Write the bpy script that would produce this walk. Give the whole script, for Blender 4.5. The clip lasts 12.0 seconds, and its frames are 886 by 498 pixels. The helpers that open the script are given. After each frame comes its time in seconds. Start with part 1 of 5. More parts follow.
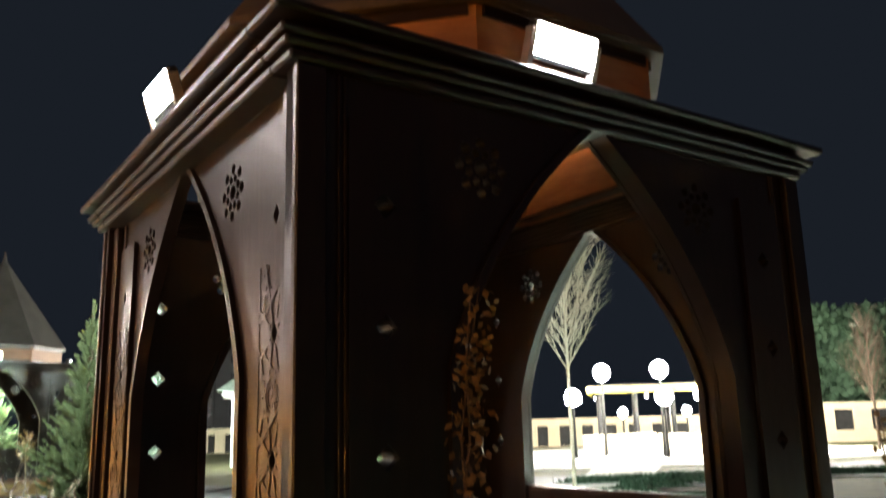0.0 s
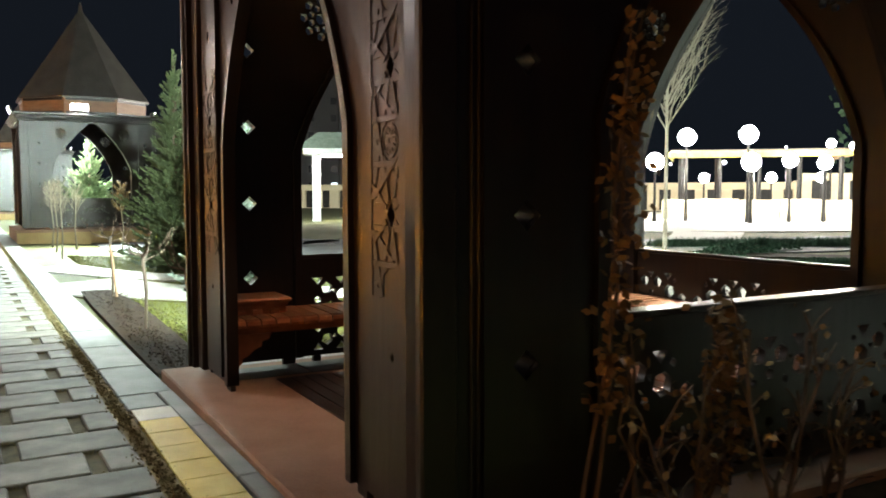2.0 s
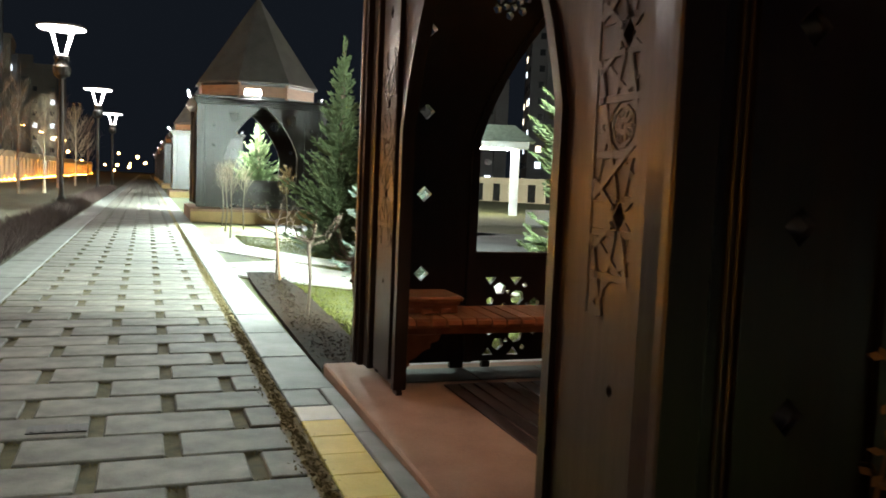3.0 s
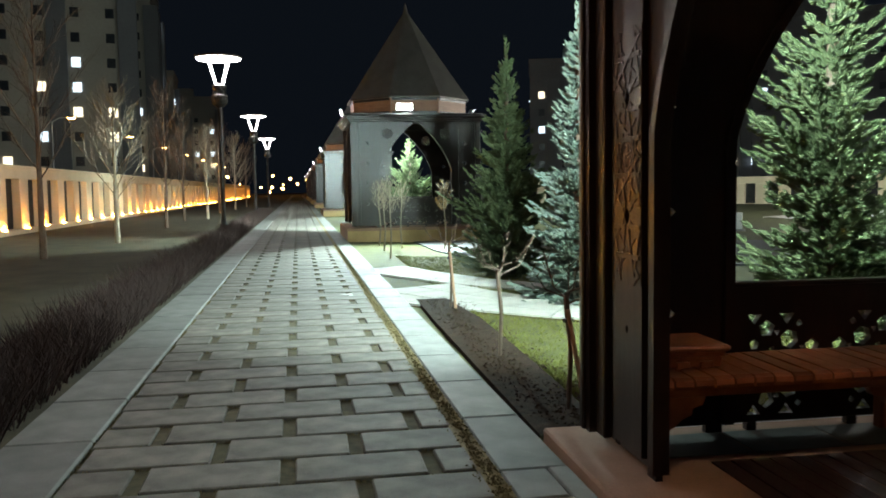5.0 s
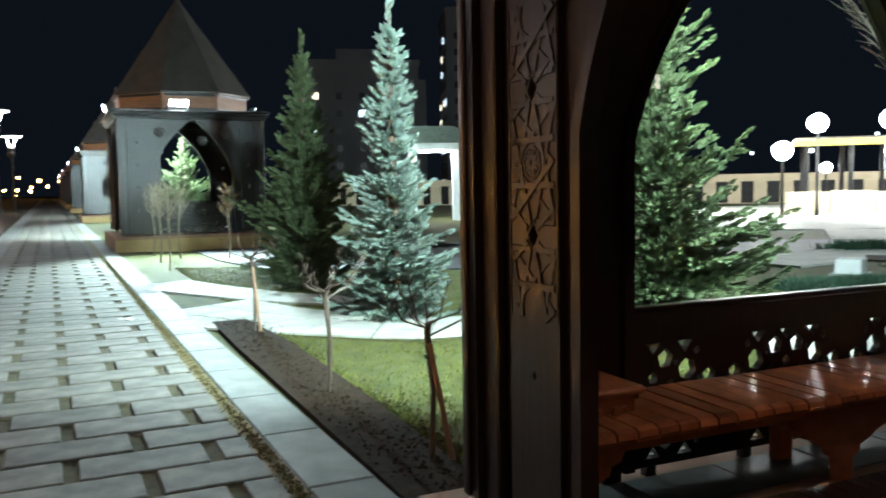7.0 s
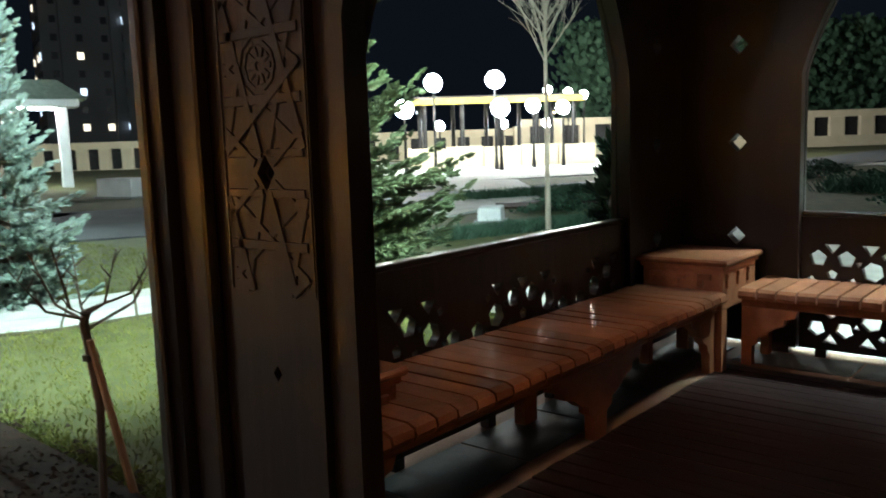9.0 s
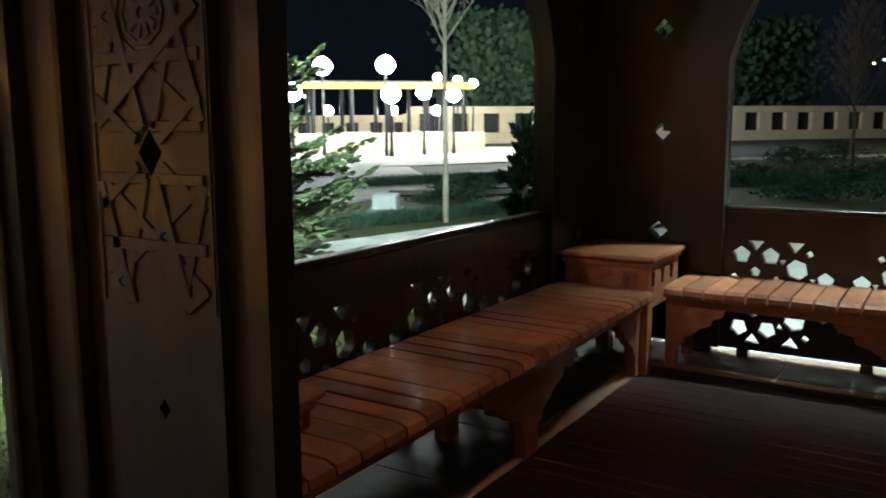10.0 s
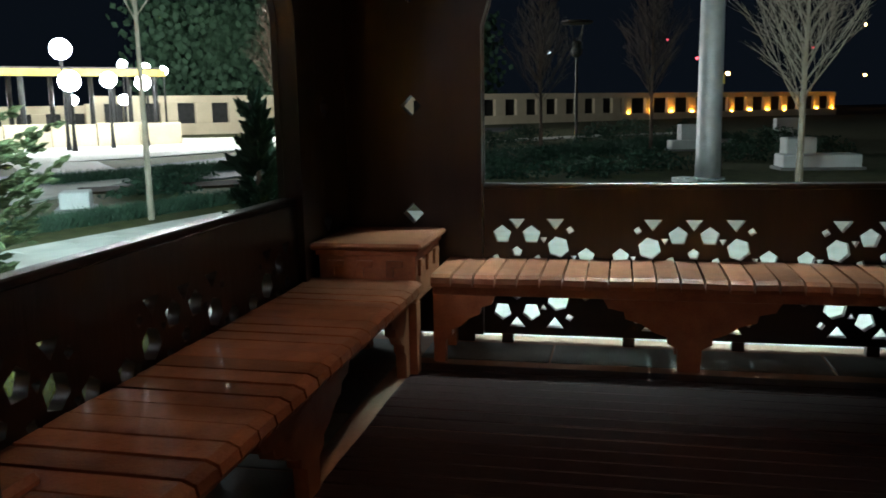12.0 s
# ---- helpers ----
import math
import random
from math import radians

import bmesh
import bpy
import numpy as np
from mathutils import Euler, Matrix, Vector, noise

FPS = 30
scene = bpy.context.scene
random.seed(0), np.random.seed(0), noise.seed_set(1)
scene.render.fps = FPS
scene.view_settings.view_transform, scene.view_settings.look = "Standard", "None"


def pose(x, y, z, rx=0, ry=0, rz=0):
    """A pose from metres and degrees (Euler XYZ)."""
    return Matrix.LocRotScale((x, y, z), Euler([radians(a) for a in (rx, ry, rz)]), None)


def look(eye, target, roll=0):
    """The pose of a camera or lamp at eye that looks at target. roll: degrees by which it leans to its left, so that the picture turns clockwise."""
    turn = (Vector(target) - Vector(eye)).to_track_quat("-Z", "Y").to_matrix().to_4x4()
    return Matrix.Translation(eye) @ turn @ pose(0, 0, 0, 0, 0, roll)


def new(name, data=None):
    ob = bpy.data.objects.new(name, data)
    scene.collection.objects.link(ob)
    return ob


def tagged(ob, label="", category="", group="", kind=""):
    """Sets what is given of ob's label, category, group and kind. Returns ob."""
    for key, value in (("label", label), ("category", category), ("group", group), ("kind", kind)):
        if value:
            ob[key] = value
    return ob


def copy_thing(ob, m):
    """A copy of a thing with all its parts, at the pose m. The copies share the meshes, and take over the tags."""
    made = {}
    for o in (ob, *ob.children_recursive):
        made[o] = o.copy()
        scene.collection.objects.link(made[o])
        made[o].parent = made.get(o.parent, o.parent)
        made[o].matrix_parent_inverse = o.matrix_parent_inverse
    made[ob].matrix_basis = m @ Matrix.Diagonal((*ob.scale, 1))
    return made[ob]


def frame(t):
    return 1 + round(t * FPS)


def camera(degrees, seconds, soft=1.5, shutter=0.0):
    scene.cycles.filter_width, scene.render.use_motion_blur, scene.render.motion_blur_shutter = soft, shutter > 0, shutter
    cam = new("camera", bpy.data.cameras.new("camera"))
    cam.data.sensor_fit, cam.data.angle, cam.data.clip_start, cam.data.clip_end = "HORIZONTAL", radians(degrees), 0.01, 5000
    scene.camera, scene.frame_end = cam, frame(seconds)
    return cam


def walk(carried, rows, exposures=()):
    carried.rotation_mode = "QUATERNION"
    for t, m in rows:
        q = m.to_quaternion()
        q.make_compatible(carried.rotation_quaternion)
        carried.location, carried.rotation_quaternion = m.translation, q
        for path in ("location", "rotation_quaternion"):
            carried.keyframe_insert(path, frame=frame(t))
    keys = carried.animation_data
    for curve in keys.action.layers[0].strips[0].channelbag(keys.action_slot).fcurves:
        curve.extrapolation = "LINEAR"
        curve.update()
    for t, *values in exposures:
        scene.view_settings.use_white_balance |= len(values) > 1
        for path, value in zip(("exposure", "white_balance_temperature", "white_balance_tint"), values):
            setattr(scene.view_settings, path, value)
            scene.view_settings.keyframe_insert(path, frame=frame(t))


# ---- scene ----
cam = camera(56.0, 12.0, 1.7, 0.4)
PATH = [
    (0, (0.039, -0.145, 1.427), (1.141, 1.47, 1.851), -1.5),
    (0.5, (0.09, -0.142, 1.42), (1.199, 1.515, 1.566), -0.8),
    (1, (0.163, -0.014, 1.407), (1.213, 1.689, 1.375), 1.0),
    (1.5, (0.179, 0.226, 1.39), (1.199, 1.941, 1.251), 1.5),
    (2, (0.151, 0.542, 1.401), (1.121, 2.286, 1.263), -0.1),
    (2.5, (0.188, 0.869, 1.401), (1.022, 2.68, 1.248), 0.9),
    (3, (0.169, 1.152, 1.396), (0.816, 3.037, 1.237), 2.4),
    (3.5, (0.093, 1.45, 1.453), (0.7, 3.349, 1.298), 0.5),
    (3.7, (0.061, 1.54, 1.456), (0.631, 3.45, 1.3), 0.5),
    (5.3, (-0.029, 2.601, 1.462), (0.268, 4.573, 1.315), -1.0),
    (5.5, (-0.072, 2.698, 1.472), (0.265, 4.663, 1.317), -0.9),
    (6, (-0.081, 2.984, 1.479), (0.294, 4.942, 1.323), -1.3),
    (6.5, (-0.087, 3.253, 1.485), (0.44, 5.176, 1.33), -1.0),
    (7, (-0.137, 3.503, 1.511), (0.688, 5.319, 1.361), -1.0),
    (7.2, (-0.138, 3.582, 1.483), (0.753, 5.368, 1.343), -0.8),
    (8.8, (0.093, 4.457, 1.381), (1.569, 5.788, 1.163), -1.9),
    (9, (0.117, 4.518, 1.386), (1.631, 5.799, 1.125), -1.9),
    (9.5, (0.253, 4.702, 1.373), (1.839, 5.888, 1.095), -1.7),
    (10, (0.388, 4.888, 1.366), (2.058, 5.947, 1.069), -0.4),
    (10.5, (0.491, 5.074, 1.378), (2.274, 5.924, 1.069), -2.2),
    (11, (0.594, 5.222, 1.304), (2.459, 5.868, 0.98), -2.1),
    (11.5, (0.753, 5.301, 1.266), (2.657, 5.824, 0.948), -1.2),
    (12, (0.849, 5.332, 1.285), (2.777, 5.747, 0.956), -1.1),
]
walk(cam, [(t, look(eye, target, roll)) for t, eye, target, roll in PATH],
     [(0, 2.05, 6700, 10), (1.0, 1.75, 6700, 10), (2.0, 1.5, 6700, 10), (3.5, 1.3, 6700, 9), (5.5, 0.6, 6100, 6), (6.2, 0.65, 6000, 6), (7.0, 0.9, 5800, 6), (9.0, 0.8, 5850, 5), (12, 0.5, 5700, 4)])

# ---- world and large lights ----
world = bpy.data.worlds.new("night_sky")
scene.world = world
world.use_nodes = True
_bg = world.node_tree.nodes["Background"]
_bg.inputs["Color"].default_value = (0.0023, 0.0031, 0.0046, 1)
_bg.inputs["Strength"].default_value = 1.0


def spot(name, eye, target, watts, angle, colour=(0.93, 1.0, 0.94), radius=0.12, blend=0.6):
    data = bpy.data.lights.new(name, "SPOT")
    data.energy, data.color, data.spot_size, data.spot_blend, data.shadow_soft_size = watts, colour, radians(angle), blend, radius
    ob = new(name, data)
    ob.matrix_world = look(eye, target)
    return ob


def point(name, place, watts, colour=(1.0, 0.93, 0.86), radius=0.2):
    data = bpy.data.lights.new(name, "POINT")
    data.energy, data.color, data.shadow_soft_size = watts, colour, radius
    ob = new(name, data)
    ob.location = place
    return ob


KX, KY, HALF = 3.37, 5.01, 1.87      # middle of the near kiosk and half its width
STEP = 23.3                           # distance from kiosk to kiosk
PROM = Matrix.Translation((0, 5, 0)) @ pose(0, 0, 0, 0, 0, 0.8) @ Matrix.Translation((0, -5, 0))   # the promenade's line


def along(x, y, z=0.0):
    return PROM @ Vector((x, y, z))


# floodlights on the cornices
LIFT = 0.3                            # the farther kiosks stand a step higher
for k in range(0, 3):
    y, h = KY + STEP * k, 3.62 + (LIFT if k else 0)
    spot("floodlight_lamp", along(3.15, y - 2.25, h), along(3.15, y - (11, 6.5, 6.5)[k], 0), (260, 9000, 4500)[k], (150, 84, 84)[k], (0.80, 1.0, 0.93), 0.12, (0.6, 1.0, 1.0)[k])
    spot("floodlight_lamp", along(1.1, y - 0.2, h), along(-5.0 if k == 0 else -6.5, y - 0.2, 0), (60, 3000, 2500)[k], (130, 62, 62)[k], (0.80, 1.0, 0.93))
    spot("floodlight_lamp", along(2.9, y + 2.25, h), along(4.6, y + 12, 0.8), (2800, 9000, 2500)[k], 128, (0.80, 1.0, 0.93))
spot("floodlight_lamp", (5.6, KY, 3.62), (9.5, KY + 1.5, 0), 900, 150, (0.80, 1.0, 0.93))
# post lamps along the promenade
for y, w in ((10.0, 35), (34.0, 380), (58.0, 320)):
    point("post_lamp_light", along(-2.75, y, 6.12), w, (1.0, 0.90, 0.84), 0.3)
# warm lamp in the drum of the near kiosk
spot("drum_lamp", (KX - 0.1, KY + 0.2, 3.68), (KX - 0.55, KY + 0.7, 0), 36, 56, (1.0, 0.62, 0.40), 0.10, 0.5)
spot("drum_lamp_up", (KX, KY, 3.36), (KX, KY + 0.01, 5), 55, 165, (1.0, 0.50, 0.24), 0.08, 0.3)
# sodium street lamps on the road beyond the park wall
for y in (2.5, 45.0):
    point("street_light", (-17.0, y, 7.0), 520 if y < 20 else 300, (1.0, 0.50, 0.30), 0.25)
# plaza lights round the pavilion
PAV = (37.5, 30.8)
for dx, dy, w in ((-7, 3, 4200), (-4, -6, 1400), (5, -6, 4200)):
    point("plaza_light", (PAV[0] + dx, PAV[1] + dy, 4.9), w, (1.0, 0.96, 0.86), 0.5)


# ---- materials ----
def material(name, c1, c2, scale=8.0, rough=0.7, metal=0.0, bump=0.2, fine=60.0, spec=0.4, stretch=(1, 1, 1), rand=0.0):
    """Two-scale noise between two colours, with a fine relief."""
    m = bpy.data.materials.new(name)
    m.use_nodes = True
    t = m.node_tree
    b = t.nodes["Principled BSDF"]
    co = t.nodes.new("ShaderNodeTexCoord")
    mp = t.nodes.new("ShaderNodeMapping")
    mp.inputs["Scale"].default_value = stretch
    t.links.new(co.outputs["Object"], mp.inputs["Vector"])
    n1 = t.nodes.new("ShaderNodeTexNoise")
    n1.inputs["Scale"].default_value, n1.inputs["Detail"].default_value = scale, 6
    n2 = t.nodes.new("ShaderNodeTexNoise")
    n2.inputs["Scale"].default_value, n2.inputs["Detail"].default_value = fine, 4
    for n in (n1, n2):
        t.links.new(mp.outputs[0], n.inputs["Vector"])
    add = t.nodes.new("ShaderNodeMath")
    add.operation = "MULTIPLY_ADD"
    add.inputs[1].default_value = 0.45
    t.links.new(n2.outputs["Fac"], add.inputs[0])
    t.links.new(n1.outputs["Fac"], add.inputs[2])
    ramp = t.nodes.new("ShaderNodeMapRange")
    ramp.inputs["From Min"].default_value, ramp.inputs["From Max"].default_value = 0.45, 1.0
    t.links.new(add.outputs[0], ramp.inputs["Value"])
    mix = t.nodes.new("ShaderNodeMix")
    mix.data_type = "RGBA"
    mix.inputs["A"].default_value, mix.inputs["B"].default_value = (*c1, 1), (*c2, 1)
    t.links.new(ramp.outputs[0], mix.inputs["Factor"])
    last = mix.outputs["Result"]
    if rand:
        oi = t.nodes.new("ShaderNodeObjectInfo")
        hs = t.nodes.new("ShaderNodeHueSaturation")
        mr = t.nodes.new("ShaderNodeMapRange")
        mr.inputs["To Min"].default_value, mr.inputs["To Max"].default_value = 1 - rand, 1 + rand
        t.links.new(oi.outputs["Random"], mr.inputs["Value"])
        t.links.new(mr.outputs[0], hs.inputs["Value"])
        t.links.new(last, hs.inputs["Color"])
        last = hs.outputs["Color"]
    t.links.new(last, b.inputs["Base Color"])
    b.inputs["Roughness"].default_value, b.inputs["Metallic"].default_value = rough, metal
    b.inputs["Specular IOR Level"].default_value = spec
    if bump:
        bp = t.nodes.new("ShaderNodeBump")
        bp.inputs["Strength"].default_value, bp.inputs["Distance"].default_value = bump, 0.01
        t.links.new(add.outputs[0], bp.inputs["Height"])
        t.links.new(bp.outputs[0], b.inputs["Normal"])
    return m


def glow(name, colour, strength):
    m = bpy.data.materials.new(name)
    m.use_nodes = True
    b = m.node_tree.nodes["Principled BSDF"]
    b.inputs["Base Color"].default_value = (*colour, 1)
    b.inputs["Emission Color"].default_value = (*colour, 1)
    b.inputs["Emission Strength"].default_value = strength
    return m


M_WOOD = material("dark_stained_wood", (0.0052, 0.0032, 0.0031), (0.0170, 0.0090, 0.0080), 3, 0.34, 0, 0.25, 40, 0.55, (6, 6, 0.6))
M_BENCH = material("bench_wood", (0.22, 0.075, 0.035), (0.44, 0.185, 0.09), 3, 0.36, 0, 0.4, 40, 0.55, (3, 3, 3), 0.3)
M_DECK = material("deck_wood", (0.012, 0.0065, 0.0065), (0.046, 0.023, 0.021), 4, 0.42, 0, 0.4, 50, 0.4, (5, 0.5, 1), 0.25)
M_SLAB = material("salmon_stone", (0.27, 0.17, 0.115), (0.43, 0.29, 0.205), 2.5, 0.8, 0, 0.2, 90)
M_YELLOWSTONE = material("yellow_limestone", (0.42, 0.31, 0.14), (0.58, 0.45, 0.22), 2.0, 0.85, 0, 0.3, 40)
M_PAVER = material("concrete_paver", (0.055, 0.050, 0.042), (0.21, 0.195, 0.165), 5, 0.75, 0, 0.35, 120, 0.4, (1, 1, 1), 0.16)
M_KERB = material("kerb_concrete", (0.11, 0.113, 0.107), (0.22, 0.225, 0.21), 4, 0.7, 0, 0.25, 110, 0.4, (1, 1, 1), 0.12)
M_JOINT = material("mossy_joint_soil", (0.035, 0.032, 0.016), (0.11, 0.095, 0.045), 14, 0.95, 0, 0.3, 160)
M_MOSS = material("dry_moss", (0.10, 0.082, 0.036), (0.24, 0.195, 0.095), 18, 0.95, 0, 0.3, 120)
M_SOIL = material("bare_soil", (0.010, 0.006, 0.0035), (0.036, 0.022, 0.013), 9, 0.95, 0, 0.6, 70, 0.08)
M_LAWN = material("lawn_ground", (0.030, 0.034, 0.006), (0.082, 0.084, 0.018), 5, 0.95, 0, 0.3, 120)
M_DRYLAWN = material("dry_lawn", (0.028, 0.025, 0.012), (0.075, 0.066, 0.034), 1.5, 0.95, 0, 0.3, 60)
M_WALKWAY = material("pale_walkway", (0.36, 0.36, 0.32), (0.52, 0.52, 0.47), 3, 0.85, 0, 0.3, 70)
M_ASPHALT = material("asphalt", (0.04, 0.042, 0.044), (0.085, 0.088, 0.09), 1.2, 0.75, 0, 0.3, 150)
M_YELLOWPAINT = material("yellow_tactile_tile", (0.52, 0.40, 0.06), (0.68, 0.55, 0.12), 6, 0.7, 0, 0.3, 90)
M_PALETILE = material("pale_tile", (0.50, 0.49, 0.40), (0.62, 0.61, 0.50), 6, 0.7, 0, 0.3, 90)
M_ROOF = material("roof_metal", (0.06, 0.055, 0.05), (0.12, 0.11, 0.10), 2, 0.45, 0.3, 0.1, 30)
M_DRUM = material("drum_wood", (0.22, 0.10, 0.05), (0.38, 0.20, 0.11), 3, 0.5, 0, 0.2, 40, 0.4, (1, 1, 5))
M_METAL = material("dark_iron", (0.02, 0.02, 0.02), (0.05, 0.05, 0.05), 6, 0.45, 0.7, 0.1, 60)
M_GALV = material("galvanised_steel", (0.38, 0.39, 0.39), (0.52, 0.53, 0.53), 5, 0.5, 0.4, 0.1, 60)
M_CREAM = material("cream_stone", (0.48, 0.41, 0.28), (0.62, 0.54, 0.38), 0.8, 0.85, 0, 0.2, 12)
M_DARKINFILL = material("dark_railing", (0.012, 0.012, 0.012), (0.03, 0.03, 0.03), 3, 0.6, 0.4, 0.1, 20)
M_TOWER = material("tower_render", (0.26, 0.235, 0.20), (0.38, 0.345, 0.29), 0.15, 0.9, 0, 0.1, 3)
M_TOWERDARK = material("tower_dark_render", (0.11, 0.11, 0.115), (0.17, 0.17, 0.175), 0.15, 0.9, 0, 0.1, 3)
M_GLASSDARK = material("dark_window", (0.012, 0.014, 0.018), (0.03, 0.034, 0.04), 2, 0.25, 0, 0, 10)
M_BARK = material("bark", (0.06, 0.042, 0.03), (0.16, 0.12, 0.09), 12, 0.9, 0, 1.0, 60, 0.3, (1, 1, 0.3))
M_PALEBARK = material("pale_bark", (0.22, 0.19, 0.14), (0.40, 0.35, 0.27), 12, 0.9, 0, 0.8, 60, 0.3, (1, 1, 0.3))
M_STAKE = material("stake_wood", (0.28, 0.16, 0.09), (0.46, 0.29, 0.18), 6, 0.8, 0, 0.5, 50, 0.3, (4, 4, 0.4))
M_FIR = material("fir_needles", (0.050, 0.072, 0.030), (0.115, 0.145, 0.066), 6, 0.7, 0, 0, 40)
M_SPRUCE = material("blue_spruce_needles", (0.15, 0.20, 0.165), (0.29, 0.35, 0.295), 6, 0.7, 0, 0, 40)
M_DRYLEAF = material("dry_leaves", (0.09, 0.06, 0.025), (0.22, 0.14, 0.06), 8, 0.8, 0, 0, 40)
M_HEDGE = material("bare_hedge_twigs", (0.026, 0.016, 0.015), (0.07, 0.045, 0.038), 6, 0.9, 0, 0, 40)
M_GRASS = material("grass_blades", (0.066, 0.078, 0.010), (0.170, 0.172, 0.034), 3, 0.8, 0, 0, 40)
M_LEAFDARK = material("dark_hedge_leaves", (0.012, 0.03, 0.016), (0.045, 0.09, 0.05), 2, 0.8, 0, 0, 20)
M_SCREEN = material("screen_needles", (0.013, 0.036, 0.018), (0.045, 0.090, 0.048), 0.5, 0.8, 0, 0, 8)
M_GREYSLAB = material("grey_floor_slab", (0.10, 0.105, 0.095), (0.20, 0.21, 0.19), 4, 0.6, 0, 0.2, 90, 0.4, (1, 1, 1), 0.15)
M_TILEROOF = material("grey_green_roof_tiles", (0.14, 0.17, 0.14), (0.26, 0.30, 0.25), 6, 0.7, 0, 0.3, 30)
M_WHITESTONE = material("white_stone", (0.5, 0.51, 0.5), (0.66, 0.67, 0.65), 2, 0.8, 0, 0.2, 40)
G_FLOOD = glow("floodlight_lens", (0.95, 1.0, 0.95), 60)
G_LAMP = glow("lamp_disc_light", (1.0, 0.90, 0.86), 14)
G_GLOBE = glow("globe_light", (1.0, 0.98, 0.92), 45)
G_ORANGE = glow("orange_uplight", (1.0, 0.36, 0.035), 620)
G_WIN = glow("lit_window", (1.0, 0.86, 0.62), 1.3)
G_WINCOOL = glow("lit_window_cool", (0.75, 0.88, 1.0), 1.3)
G_CITYWHITE = glow("distant_white_light", (0.9, 0.95, 1.0), 3.0)
G_CITYRED = glow("distant_red_light", (1.0, 0.08, 0.10), 3.0)
G_SODIUM = glow("sodium_lamp", (1.0, 0.45, 0.10), 45)


# ---- building helpers ----
def part(name, bm, mat, parent=None, label="", smooth=False):
    me = bm
    if isinstance(bm, bmesh.types.BMesh):
        me = bpy.data.meshes.new(name)
        bm.to_mesh(me)
        bm.free()
    if smooth:
        me.polygons.foreach_set("use_smooth", [True] * len(me.polygons))
    if mat and not me.materials:
        me.materials.append(mat)
    ob = new(name, me)
    if parent:
        ob.parent = parent
    if label:
        ob["label"] = label
    return ob


def thing(name, label, category, m=None, group="", kind=""):
    ob = new(name)
    ob.empty_display_size = 0.2
    if m:
        ob.matrix_world = m
    return tagged(ob, label, category, group, kind)


def box_into(bm, x0, x1, y0, y1, z0, z1, bevel=0.0):
    made = bmesh.ops.create_cube(bm, size=1)["verts"]
    for v in made:
        v.co = Vector(((x0 + x1) / 2 + v.co.x * (x1 - x0), (y0 + y1) / 2 + v.co.y * (y1 - y0), (z0 + z1) / 2 + v.co.z * (z1 - z0)))
    if bevel:
        edges = list({e for v in made for e in v.link_edges})
        bmesh.ops.bevel(bm, geom=edges, offset=bevel, segments=1, affect="EDGES")
    return bm


def box(x0, x1, y0, y1, z0, z1, bevel=0.0):
    return box_into(bmesh.new(), x0, x1, y0, y1, z0, z1, bevel)


def lathe(profile, steps=16):
    """A body of revolution round z from (radius, height) pairs."""
    bm = bmesh.new()
    rings = []
    for r, z in profile:
        rings.append([bm.verts.new((r * math.cos(2 * math.pi * i / steps), r * math.sin(2 * math.pi * i / steps), z)) for i in range(steps)])
    for a, b in zip(rings, rings[1:]):
        for i in range(steps):
            bm.faces.new((a[i], a[(i + 1) % steps], b[(i + 1) % steps], b[i]))
    bm.faces.new(rings[0][::-1])
    bm.faces.new(rings[-1])
    return bm


def tube(bm, pts, r0, r1, sides=6):
    """A tapered tube through points."""
    rings = []
    n = len(pts)
    for i, p in enumerate(pts):
        p = Vector(p)
        d = (Vector(pts[min(i + 1, n - 1)]) - Vector(pts[max(i - 1, 0)])).normalized()
        a = d.orthogonal().normalized()
        b = d.cross(a)
        r = r0 + (r1 - r0) * i / max(1, n - 1)
        rings.append([bm.verts.new(p + r * (math.cos(2 * math.pi * k / sides) * a + math.sin(2 * math.pi * k / sides) * b)) for k in range(sides)])
    for a, b in zip(rings, rings[1:]):
        for k in range(sides):
            bm.faces.new((a[k], a[(k + 1) % sides], b[(k + 1) % sides], b[k]))
    bm.faces.new(rings[0][::-1])
    bm.faces.new(rings[-1])


def plate(outlines, thick, name="plate", bevel=0.0):
    """A flat board in the xz plane with openings; its thickness runs from y = 0 to y = thick."""
    cu = bpy.data.curves.new(name, "CURVE")
    cu.dimensions, cu.fill_mode, cu.extrude = "2D", "BOTH", thick / 2
    for pts in outlines:
        s = cu.splines.new("POLY")
        s.points.add(len(pts) - 1)
        for p, (x, z) in zip(s.points, pts):
            p.co = (x, z, 0, 1)
        s.use_cyclic_u = True
    ob = bpy.data.objects.new(name, cu)
    scene.collection.objects.link(ob)
    me = bpy.data.meshes.new_from_object(ob.evaluated_get(bpy.context.evaluated_depsgraph_get()))
    bpy.data.objects.remove(ob)
    bpy.data.curves.remove(cu)
    me.transform(Matrix(((1, 0, 0, 0), (0, 0, 1, thick / 2), (0, 1, 0, 0), (0, 0, 0, 1))))
    me.flip_normals()
    me.materials.clear()
    return me


def ngon(cx, cz, r, n, turn=0.0, sx=1.0):
    return [(cx + sx * r * math.cos(2 * math.pi * i / n + turn), cz + r * math.sin(2 * math.pi * i / n + turn)) for i in range(n)]


def arch_half(w, spring, peak, n=10):
    """Right half of a pointed arch, from the spring line to the peak."""
    pts = []
    for i in range(n + 1):
        u = i / n
        x = (1 - u) ** 2 * w + 2 * u * (1 - u) * w * 0.80
        z = (1 - u) ** 2 * spring + 2 * u * (1 - u) * (spring + 0.53 * (peak - spring)) + u * u * peak
        pts.append((x, z))
    return pts


